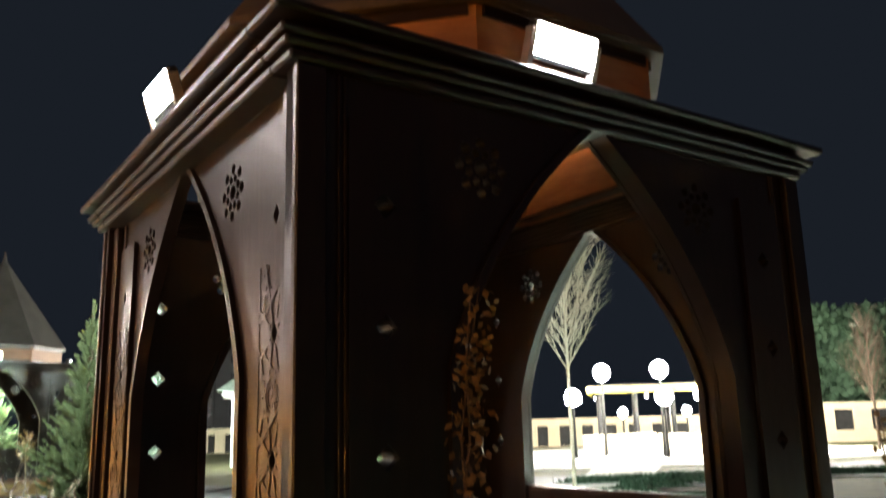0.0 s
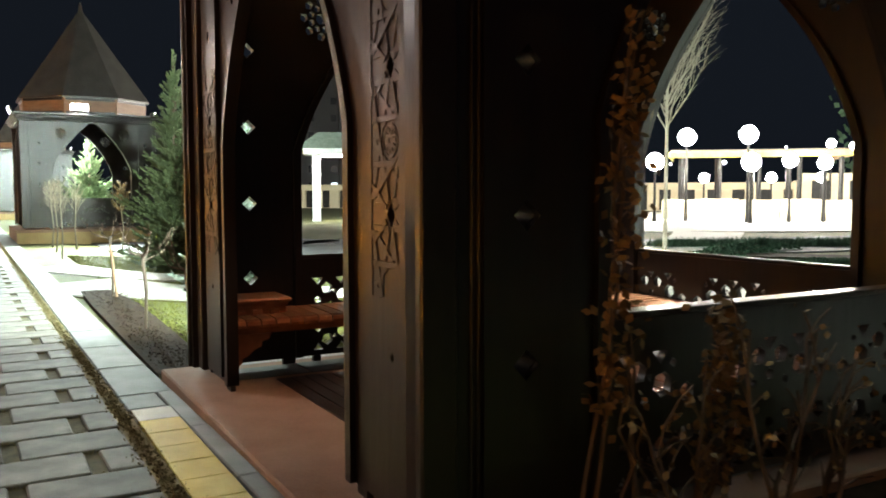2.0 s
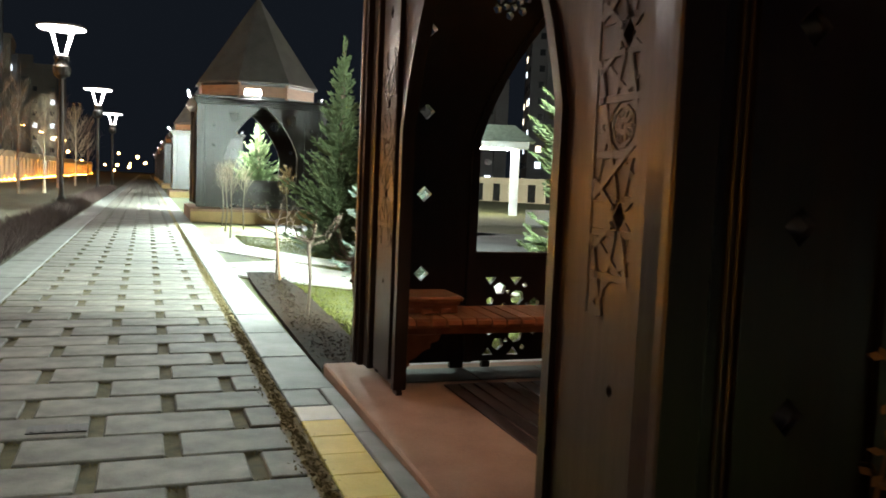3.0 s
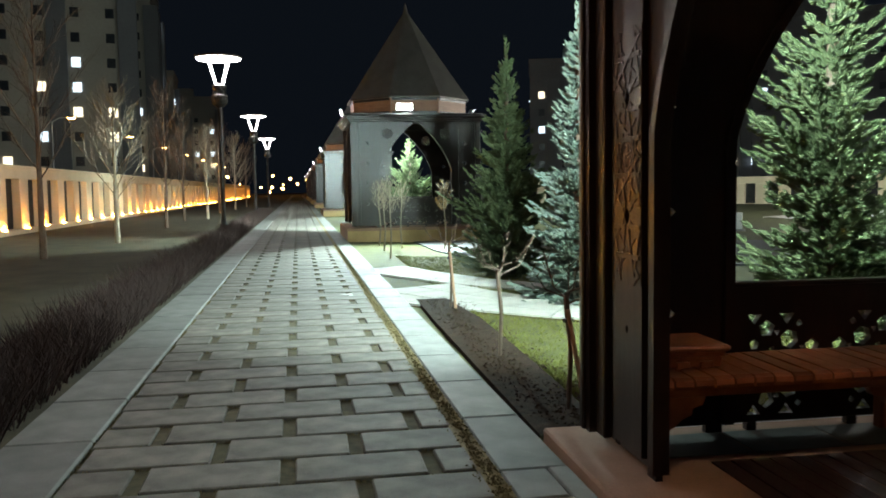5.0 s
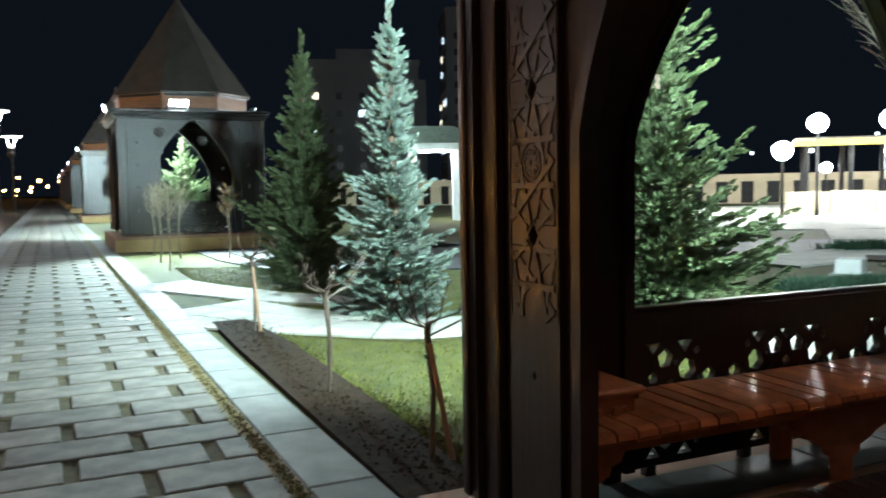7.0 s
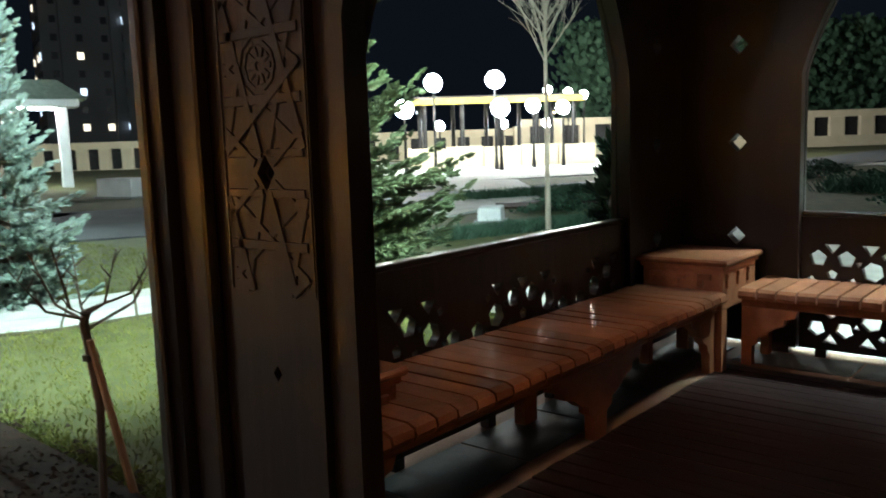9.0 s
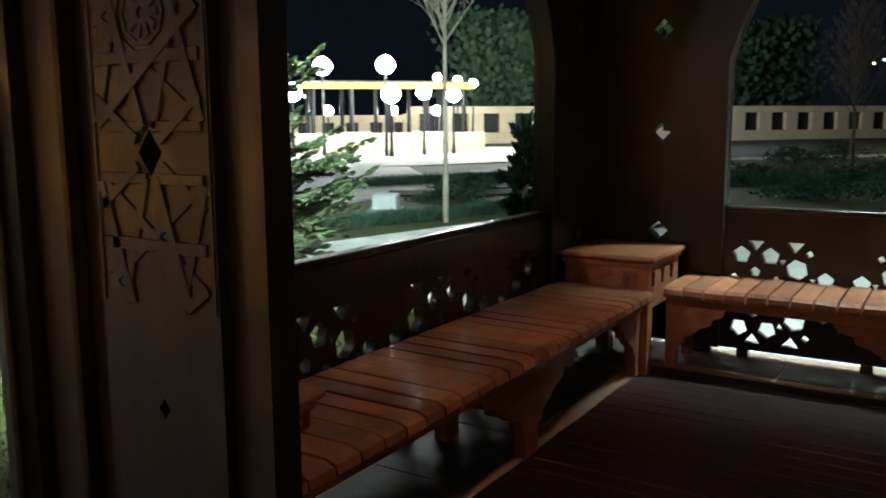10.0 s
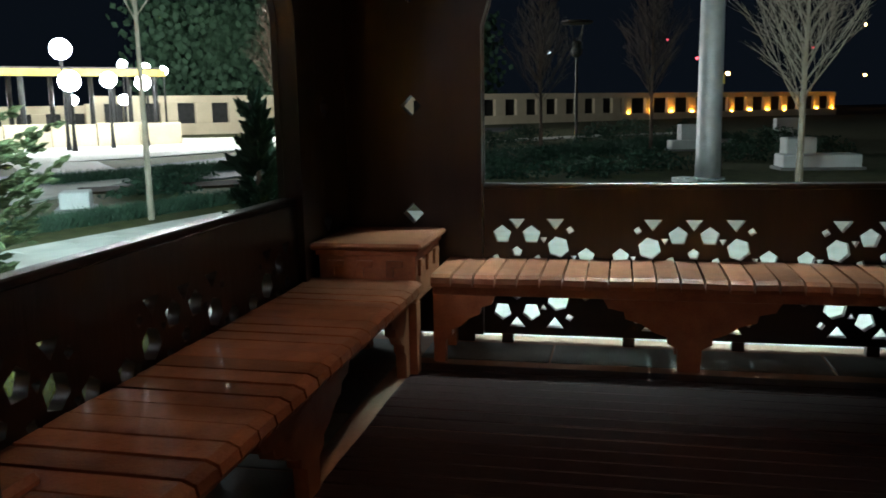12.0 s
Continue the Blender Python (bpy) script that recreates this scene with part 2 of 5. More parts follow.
def arch_outline(w, low, spring, peak):
    right = arch_half(w, spring, peak)
    return [(-w, low), (w, low)] + right + [(-x, z) for x, z in right[-2::-1]]


# ---- ground ----
def sheet(name, x0, x1, y0, y1, nx, ny, height, mat, label, category, kind="structure"):
    bm = bmesh.new()
    vs = [[bm.verts.new((x0 + (x1 - x0) * i / nx, y0 + (y1 - y0) * j / ny, 0)) for i in range(nx + 1)] for j in range(ny + 1)]
    for row in vs:
        for v in row:
            v.co.z = height(v.co.x, v.co.y)
    for j in range(ny):
        for i in range(nx):
            bm.faces.new((vs[j][i], vs[j][i + 1], vs[j + 1][i + 1], vs[j + 1][i]))
    ob = part(name, bm, mat, smooth=True)
    return tagged(ob, label, category, "", kind)


def ease(a, b, v):
    u = min(1, max(0, (v - a) / (b - a)))
    return u * u * (3 - 2 * u)


def level(x, y):
    """Height of the open ground east of the promenade."""
    dip = -0.06 * ease(1.5, 3.2, x) * ease(15, 21, y) * (1 - ease(30, 40, y))
    return -0.03 + dip


far = sheet("ground", -600, 600, -600, 600, 8, 8, lambda x, y: -0.42, M_DRYLAWN, "dark dry ground reaching to the horizon", "ground")
sheet("lawn_west", -40, -1.72, -30, 260, 40, 120, lambda x, y: -0.04 + 0.02 * noise.noise((x * 0.6, y * 0.6, 0)), M_DRYLAWN, "dry winter lawn beside the promenade", "lawn")
sheet("lawn_east", 0.1, 100, -40, 90, 180, 150, lambda x, y: level(x, y) - 0.012 + 0.012 * noise.noise((x, y, 3)), M_LAWN, "green winter lawn under the floodlights", "lawn")


def ribbon(name, line, mat, label, category, lift=0.012, depth=0.05):
    """A flat paved strip along (x, y, half width) stations that follows the ground."""
    pts = []
    for (xa, ya, wa), (xb, yb, wb) in zip(line, line[1:]):
        for i in range(6):
            u = i / 6
            pts.append((xa + (xb - xa) * u, ya + (yb - ya) * u, wa + (wb - wa) * u))
    pts.append(line[-1])
    bm = bmesh.new()
    rows = []
    for i, (x, y, w) in enumerate(pts):
        a, b = pts[max(0, i - 1)], pts[min(len(pts) - 1, i + 1)]
        d = Vector((b[0] - a[0], b[1] - a[1], 0)).normalized()
        n = Vector((-d.y, d.x, 0))
        row = []
        for s, down in ((1, depth), (1, 0), (0.33, 0), (-0.33, 0), (-1, 0), (-1, depth)):
            p = Vector((x, y, 0)) + n * s * w
            p.z = max(level(p.x, p.y), level(x, y)) + lift - down
            row.append(bm.verts.new(p))
        rows.append(row)
    for a, b in zip(rows, rows[1:]):
        for k in range(5):
            bm.faces.new((a[k], a[k + 1], b[k + 1], b[k]))
    return tagged(part(name, bm, mat), label, category, "", "structure")


def slab_walk(name, line, label, category, lift=0.028, rows=3):
    """Pale slabs with open joints along (x, y, half width) stations, over a bed of soil."""
    ribbon(name + "_bed", line, M_JOINT, "soil bed under the " + category + " slabs", category + " bed", lift - 0.022)
    t = thing(name, label, category, None, "", "structure")
    pts = [Vector(p) for p in line]
    count = max(2, round(sum((b.xy - a.xy).length for a, b in zip(pts, pts[1:])) / 0.62))
    lens = [0.0]
    for a, b in zip(pts, pts[1:]):
        lens.append(lens[-1] + (b.xy - a.xy).length)

    def station(d):
        k = max(i for i in range(len(pts) - 1) if lens[i] <= d + 1e-6)
        u = (d - lens[k]) / (lens[k + 1] - lens[k])
        p = pts[k].lerp(pts[k + 1], u)
        before = pts[max(0, k - 1 if u < 0.5 else k)]
        after = pts[min(len(pts) - 1, k + 1 if u < 0.5 else k + 2)]
        way = (after.xy - before.xy).normalized()
        return p, Vector((-way.y, way.x))

    cuts = [station(lens[-1] * i / count) for i in range(count + 1)]
    for (p, n), (q, m) in zip(cuts, cuts[1:]):
        z = level((p.x + q.x) / 2, (p.y + q.y) / 2) + lift
        for r in range(rows):
            lo, hi = -1 + 2 * r / rows, -1 + 2 * (r + 1) / rows
            ring = [p.xy + n * p.z * lo, p.xy + n * p.z * hi, q.xy + m * q.z * hi, q.xy + m * q.z * lo]
            mid = sum(ring, Vector((0, 0))) / 4
            bm = bmesh.new()
            top = [bm.verts.new((*(mid + (c - mid) * 0.955), z)) for c in ring]
            low = [bm.verts.new((*(mid + (c - mid) * 0.965), z - 0.05)) for c in ring]
            bm.faces.new(top)
            for k in range(4):
                bm.faces.new((low[k], low[(k + 1) % 4], top[(k + 1) % 4], top[k]))
            bmesh.ops.recalc_face_normals(bm, faces=bm.faces)
            part("slab", bm, M_WALKWAY, t)


slab_walk("walkway", [(1.25, 14.6, 1.0), (2.0, 13.2, 0.8), (3.2, 11.75, 0.62), (5.2, 11.45, 0.62), (7.2, 10.4, 1.0), (9.5, 9.9, 1.0), (13, 9.2, 0.9)], "pale concrete slab walkway branching off the promenade", "walkway")
ribbon("side_path", [(1.25, 18.0, 0.55), (1.7, 16.9, 0.48), (2.5, 15.3, 0.42), (3.4, 14.2, 0.4)], M_WALKWAY, "narrow pale concrete path over the lawn", "path", 0.02)
ribbon("service_road", [(60, 14.0, 2.0), (30, 14.5, 2.0), (18, 15.5, 2.4), (11, 19.5, 4.0), (6.6, 22.0, 3.6), (5.0, 30, 2.2), (4.9, 50, 2.0)], M_ASPHALT, "grey asphalt service road curving through the park", "road", 0.02)
ribbon("kiosk_pavement", [(8.4, -6, 2.85), (8.4, 2, 2.85), (8.4, 8.6, 2.9), (8.9, 10.6, 2.6)], M_WALKWAY, "pale stone pavement east of the kiosk", "pavement", 0.03)
ribbon("soil_bed", [(1.53, 7.1, 0.22), (1.57, 9, 0.25), (1.60, 11.5, 0.27), (1.56, 13.3, 0.2)], M_SOIL, "bare dark soil bed beside the kerb", "soil bed", 0.03)
ribbon("soil_bed_south", [(2.2, 2.75, 0.55), (5.0, 2.75, 0.55)], M_SOIL, "bare soil bed at the foot of the kiosk", "soil bed", 0.02)
ribbon("plaza", [(20.0, 30.5, 6.5), (28.0, 30.5, 11), (46, 31, 12)], M_WALKWAY, "bright floodlit stone plaza", "plaza", 0.03)
ribbon("plaza_walk", [(11.5, 15.0, 0.8), (16, 15.9, 0.9), (23, 22, 1.2)], M_WALKWAY, "pale stone walk towards the plaza", "walkway", 0.03)

# promenade: bed, kerbs, pavers
bed = tagged(part("promenade_bed", box(-1.27, 0.97, -12, 240, -0.3, -0.022), M_JOINT), "mossy soil joints between the pavers", "pavement", "", "structure")
bed.matrix_world = PROM


# ---- kiosk ----
DIAMONDS = (0.745, 1.31, 1.885, 2.455)
T = 0.11
SPRING, PEAK = 1.70, 3.13


def strap(bm, cx, cz, a, half, w, y):
    """A thin raised strap in the xz plane."""
    dx, dz = math.cos(a) * half, math.sin(a) * half
    nx, nz = -math.sin(a) * w / 2, math.cos(a) * w / 2
    front = [bm.verts.new((cx + sx * dx + sn * nx * 0.80, y - 0.0036, cz + sx * dz + sn * nz * 0.86)) for sx, sn in ((-1, -1), (1, -1), (1, 1), (-1, 1))]
    back = [bm.verts.new((cx + sx * dx + sn * nx, y + 0.001, cz + sx * dz + sn * nz)) for sx, sn in ((-1, -1), (1, -1), (1, 1), (-1, 1))]
    bm.faces.new(front)
    for i in range(4):
        bm.faces.new((back[i], back[(i + 1) % 4], front[(i + 1) % 4], front[i]))


def carving(cx):
    """Interlaced star strapwork on a narrow board: chords of stacked ten-sided figures, a ten-petalled flower in the middle one."""
    bm = bmesh.new()
    y, mid, reach, pitch = -0.0303, 1.5975, 0.168, 0.575
    apothem = pitch / 2

    def clear(x, z):
        """Inside the board, and off the flower and the pierced diamonds."""
        if abs(x) > reach or abs(z) > 0.62 or math.hypot(x, z) < 0.078:
            return False
        return all(abs(x) / 0.050 + abs(z - s * apothem) / 0.066 > 1 for s in (-1, 1))

    def line(x0, z0, x1, z1, w, lift):
        strap(bm, cx + (x0 + x1) / 2, mid + (z0 + z1) / 2, math.atan2(z1 - z0, x1 - x0), math.hypot(x1 - x0, z1 - z0) / 2, w, y - lift)

    def chord(x0, z0, x1, z1, w, lift):
        """The runs of one strap that lie clear, each drawn as a double-edged band."""
        n, start = 60, None
        for i in range(n + 2):
            u = i / n
            ok = i <= n and clear(x0 + (x1 - x0) * u, z0 + (z1 - z0) * u)
            if ok and start is None:
                start = u
            if not ok and start is not None:
                end = (i - 1) / n
                if end - start > 0.05:
                    line(x0 + (x1 - x0) * start, z0 + (z1 - z0) * start, x0 + (x1 - x0) * end, z0 + (z1 - z0) * end, w, lift)
                start = None

    for i in range(10):
        a = math.pi * 2 * i / 10
        line(0.012 * math.cos(a), 0.012 * math.sin(a), 0.050 * math.cos(a), 0.050 * math.sin(a), 0.018, 0)
        line(0.064 * math.cos(a), 0.064 * math.sin(a), 0.064 * math.cos(a + 0.628), 0.064 * math.sin(a + 0.628), 0.010, 0)
    for k in (-1, 0, 1):
        tips = [(apothem * math.cos(math.pi / 2 + i * math.pi / 5), k * pitch + apothem * math.sin(math.pi / 2 + i * math.pi / 5)) for i in range(10)]
        for i in range(10):
            for skip, w in ((4, 0.028), (2, 0.024)):
                (xa, za), (xb, zb) = tips[i], tips[(i + skip) % 10]
                chord(xa, za, xb, zb, w, 0.0006 * ((i * 3 + skip * 2) % 7))
    for s in (-1, 1):
        line(s * 0.180, -0.62, s * 0.180, 0.62, 0.010, 0.0)
    return bm


def balustrade_holes(lo, hi, shift=0.0):
    """Pierced star pattern: clusters 0.89 m apart, mirrored about the mid height."""
    holes = []
    mid = 0.43

    def put(cx, cz, shape, r, turn=0.0, sx=1.0):
        for s in (1, -1):
            pts = [(x, mid + s * (z - mid)) for x, z in ngon(cx, cz, r, shape, turn, sx)]
            if all(lo + 0.015 < x < hi - 0.015 for x, _ in pts):
                holes.append(pts[::s])

    for c in (shift - 0.89, shift, shift + 0.89):
        put(c, 0.700, 3, 0.038, -math.pi / 2, 1.3)
        put(c, 0.545, 5, 0.030, math.pi / 2)
        for s in (-1, 1):
            put(c + s * 0.076, 0.636, 5, 0.050, math.pi / 2)
            put(c + s * 0.200, 0.700, 3, 0.040, -math.pi / 2, 1.35)
            put(c + s * 0.215, 0.572, 6, 0.058, 0.3)
            put(c + s * 0.275, 0.662, 4, 0.022, 0.2)
            put(c + s * 0.140, 0.612, 3, 0.022, 0.5)
            put(c + s * 0.358, 0.525, 5, 0.046, math.pi / 2)
            put(c + s * 0.110, 0.510, 4, 0.024, 0.4)
            put(c + s * 0.295, 0.520, 3, 0.020, 0.5)
    return holes


def kiosk_side(parent, turn, half, pierced, carved, dias, OPEN=1.03, back=0.0, T=0.11, shift=0.0):
    """One wall with its pointed arch; built facing -y and turned about the middle. dias: where the pierced boards stand, left and right."""
    m = pose(0, 0, 0, 0, 0, turn) @ Matrix.Translation((0, -HALF + back, 0))

    def add(name, mesh, mat, under, label=""):
        ob = part(name, mesh, mat, under, label)
        if under is parent:
            ob.matrix_basis = m
        return ob

    low = 0.10
    right = arch_half(OPEN, SPRING, PEAK)
    outline = [(-half, low), (-OPEN, low), (-OPEN, SPRING)] + [(-x, z) for x, z in right[1:]] + right[-2::-1] + [(OPEN, low), (half, low), (half, 3.2), (-half, 3.2)]
    hole = (0.02, 0.046, 0.046, 0.046) if carved else (0.056,) * 4
    holes = [ngon(s * dias[s > 0], z, r, 4, 0, 0.75 if carved else 1)[::-1] for s in (-1, 1) for z, r in zip(DIAMONDS, hole)]
    for s in (-1, 1):
        cx, cz = s * 0.84, 2.74
        holes.append(ngon(cx, cz, 0.044, 8)[::-1])
        for k in range(8):
            a = 2 * math.pi * k / 8 + 0.39
            holes.append(ngon(cx + 0.082 * math.cos(a), cz + 0.082 * math.sin(a), 0.028, 5, a)[::-1])
            holes.append(ngon(cx + 0.136 * math.cos(a + 0.39), cz + 0.136 * math.sin(a + 0.39), 0.034, 5, a)[::-1])
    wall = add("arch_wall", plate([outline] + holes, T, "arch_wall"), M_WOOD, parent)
    # boards proud of the wall
    for s in (-1, 1):
        dia = dias[s > 0]
        x0, x1 = sorted((s * (half + (0.02 if half > 1.8 else -0.004)), s * (half - 0.13)))
        part("corner_board", box(x0, x1, -0.05, -0.0005, low, 3.07, 0.008), M_WOOD, wall)
        for off in () if carved and s > 0 else (0.205, 0.235):
            x0, x1 = sorted((s * (half - off), s * (half - off - 0.016)))
            part("moulding", box(x0, x1, -0.014, 0.0, low, 3.07, 0.004), M_WOOD, wall)
        x0, x1 = sorted((s * (dia + 0.19), s * (dia - 0.19)))
        ring = [(x0, 0.14), (x1, 0.14), (x1, 2.86), (x0, 2.86)]
        # raised field round the diamonds, pierced with them
        field = plate([ring] + [ngon(s * dia, z, r + 0.004, 4, 0, 0.75 if carved else 1)[::-1] for z, r in zip(DIAMONDS, hole)], 0.03, "pilaster_field")
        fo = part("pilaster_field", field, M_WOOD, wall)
        fo.location.y = -0.0302
        if carved:
            tagged(part("carving", carving(s * dia), M_WOOD, wall, "carved interlaced star strapwork"), "", "", "", "stuff")
        foot = box(s * (OPEN + 0.10) - 0.05, s * (OPEN + 0.10) + 0.05, 0.01, T - 0.01, 0.05, 0.11)
        part("foot", foot, M_WOOD, wall)
    for w_out, depth, yy in ((0.055, 0.03, -0.028), (0.055, 0.03, T - 0.002))[:1 if carved else 2]:
        inner = arch_half(OPEN - 0.004, SPRING, PEAK - 0.01)
        outer = arch_half(OPEN + w_out, SPRING, PEAK + 0.045)
        band = [(OPEN + w_out, low), *outer, *[(-x, z) for x, z in outer[-2::-1]], (-OPEN - w_out, low), (-OPEN + 0.004, low), *[(-x, z) for x, z in inner], *inner[-2::-1], (OPEN - 0.004, low)]
        tr = part("arch_trim", plate([band], depth, "arch_trim"), M_WOOD, wall)
        tr.location.y = yy
    if pierced:
        lo, hi = -OPEN + 0.006, OPEN - 0.006
        rail = [(lo, 0.10), (hi, 0.10), (hi, 0.875), (lo, 0.875)]
        bal = part("balustrade", plate([rail] + balustrade_holes(lo, hi, shift), 0.045, "balustrade"), M_WOOD, wall)
        bal.location.y = (T - 0.045) / 2
        part("sill", box(lo, hi, -0.012, T - 0.003, 0.876, 0.905, 0.006), M_WOOD, wall)
        for s in (-0.9, -0.27, 0.27, 0.9):
            part("foot", box(s - 0.03, s + 0.03, (T - 0.045) / 2, (T + 0.045) / 2, 0.05, 0.099), M_WOOD, wall)
    return wall


def octagon(bm, apothem, z):
    r = apothem / math.cos(math.pi / 8)
    return [bm.verts.new((r * math.cos(math.pi / 8 + k * math.pi / 4), r * math.sin(math.pi / 8 + k * math.pi / 4), z)) for k in range(8)]


def kiosk():
    k = thing("kiosk", "dark carved wooden kiosk with pointed arches and tent roof", "kiosk", None, "kiosks along the promenade")
    part("plinth", box(-2.05, 2.05, -2.02, 2.06, -0.45, 0.052, 0.012), M_SLAB, k, "salmon-coloured stone plinth slab")
    part("plinth_face", box(-2.03, 2.03, -2.032, -2.021, -0.45, -0.03), M_YELLOWSTONE, k, "yellow limestone plinth face")
    # east and north rims in a paler colour that stands for light on the plinth
    for x0, x1, y0, y1 in ((1.9, 2.05, -2.0, 2.05), (-1.6, 1.899, 1.9, 2.06)):
        part("lightened_rim", box(x0, x1, y0, y1, 0.0, 0.057, 0.006), M_WHITESTONE, k, "plinth rim lightened for the light that falls on it")
    kiosk_side(k, 0, HALF, True, False, (1.43, 1.43))
    kiosk_side(k, 180, HALF, True, False, (1.43, 1.43), back=0.05, T=0.06)
    kiosk_side(k, 90, HALF - T - 0.001, True, False, (1.40, 1.40), back=0.05, T=0.06, shift=-0.04)
    kiosk_side(k, 270, HALF - T - 0.001, False, True, (1.35, 1.53), 1.03, 0.085, 0.055)
    # stepped cornice, four boards to a course
    for half, z0, z1, nm in ((1.93, 3.08, 3.13, 0), (1.97, 3.131, 3.17, 1), (2.0, 3.171, 3.21, 2), (1.94, 3.211, 3.25, 3), (2.05, 3.251, 3.30, 4)):
        for s in (-1, 1):
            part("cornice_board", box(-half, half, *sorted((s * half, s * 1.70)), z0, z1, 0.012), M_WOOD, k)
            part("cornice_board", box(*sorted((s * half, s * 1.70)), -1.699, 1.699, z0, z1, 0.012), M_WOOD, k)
    bm = bmesh.new()
    a, b, c, d = octagon(bm, 1.70, 3.30), octagon(bm, 1.70, 3.80), octagon(bm, 1.62, 3.80), octagon(bm, 1.62, 3.30)
    for i in range(8):
        j = (i + 1) % 8
        for p, q in ((a, b), (b, c), (c, d), (d, a)):
            bm.faces.new((p[i], p[j], q[j], q[i]))
    part("drum", bm, M_DRUM, k, "brown panelled wooden drum under the roof")
    for i in range(8):
        ang = math.pi / 4 * i
        for dz in (3.34, 3.72):
            bo = part("drum_rail", box(-0.66, 0.66, -1.722, -1.70, dz, dz + 0.07), M_WOOD, k)
            bo.matrix_basis = pose(0, 0, 0, 0, 0, 45 * i)
    bm = bmesh.new()
    a, b = octagon(bm, 1.80, 3.79), octagon(bm, 1.80, 3.84)
    tip = bm.verts.new((0, 0, 6.65))
    bm.faces.new(a[::-1])
    for i in range(8):
        j = (i + 1) % 8
        bm.faces.new((a[i], a[j], b[j], b[i]))
        bm.faces.new((b[i], b[j], tip))
    part("roof", bm, M_ROOF, k, "steep eight-sided tent roof of dark metal")
    part("finial", lathe([(0.09, 6.5), (0.06, 6.6), (0.05, 6.7), (0.01, 6.85)], 8), M_ROOF, k)
    # flat slab above the cornice, open in the middle
    bm = bmesh.new()
    for s in (-1, 1):
        box_into(bm, -1.98, 1.98, *sorted((s * 1.98, s * 1.5)), 3.301, 3.33)
        box_into(bm, *sorted((s * 1.98, s * 1.5)), -1.499, 1.499, 3.301, 3.33)
    part("roof_deck", bm, M_WOOD, k)
    return k


def floodlight(place, turn):
    f = thing("floodlight", "white-lit rectangular floodlight bolted on the cornice", "floodlight", None, "floodlights on the cornices")
    part("housing", box(-0.24, 0.24, 0.0, 0.07, 0.06, 0.27, 0.015), M_METAL, f)
    part("lens", box(-0.22, 0.22, -0.012, -0.001, 0.08, 0.25), G_FLOOD, f, "glowing white lens")
    bm = box(-0.26, -0.225, -0.01, 0.05, 0, 0.22)
    box_into(bm, 0.225, 0.26, -0.01, 0.05, 0, 0.22)
    box_into(bm, -0.26, 0.26, -0.01, 0.05, -0.012, 0.0)
    part("bracket", bm, M_GALV, f)
    f.matrix_world = place @ pose(0, 0, 0, 0, 0, turn) @ pose(0, 0, 0, 18, 0, 0)
    return f


K1 = kiosk()
for i in range(1, 7):
    copy_thing(K1, PROM @ pose(KX, KY + STEP * i, LIFT))
K1.matrix_world = pose(KX, KY, 0)
for i in range(0, 7):
    y, up = KY + STEP * i, (LIFT if i else 0)
    floodlight(PROM @ Matrix.Translation((3.03, y - 1.99, 3.34 + up)), 0)
    floodlight(PROM @ Matrix.Translation((1.38, y - 0.2, 3.34 + up)), 270)
    floodlight(PROM @ Matrix.Translation((5.36, y, 3.34 + up)), 90)
    floodlight(PROM @ Matrix.Translation((2.6, y + 1.99, 3.34 + up)), 180)

# deck in the kiosk
deck = thing("deck", "worn dark brown wooden deck boards inside the kiosk", "deck", None, "", "structure")
for i in range(26):
    x = 1.98 + i * 0.1048
    part("plank", box(x, x + 0.099, 3.72, 6.30, 0.03, 0.058 + 0.003 * math.sin(i * 7.3), 0.004), M_DECK, deck)
slabs = thing("floor_slabs", "grey stone floor slabs under the kiosk benches", "floor", None, "", "structure")
for i in range(6):
    x = 1.72 + i * 0.565
    part("slab", box(x, x + 0.555, 6.40, 6.768, 0.02, 0.0565, 0.004), M_GREYSLAB, slabs)
    part("slab", box(x, x + 0.555, 3.252, 3.62, 0.02, 0.0565, 0.004), M_GREYSLAB, slabs)
for i in range(4):
    y = 3.70 + i * 0.655
    part("slab", box(4.80, 5.11, y, y + 0.645, 0.02, 0.0565, 0.004), M_GREYSLAB, slabs)


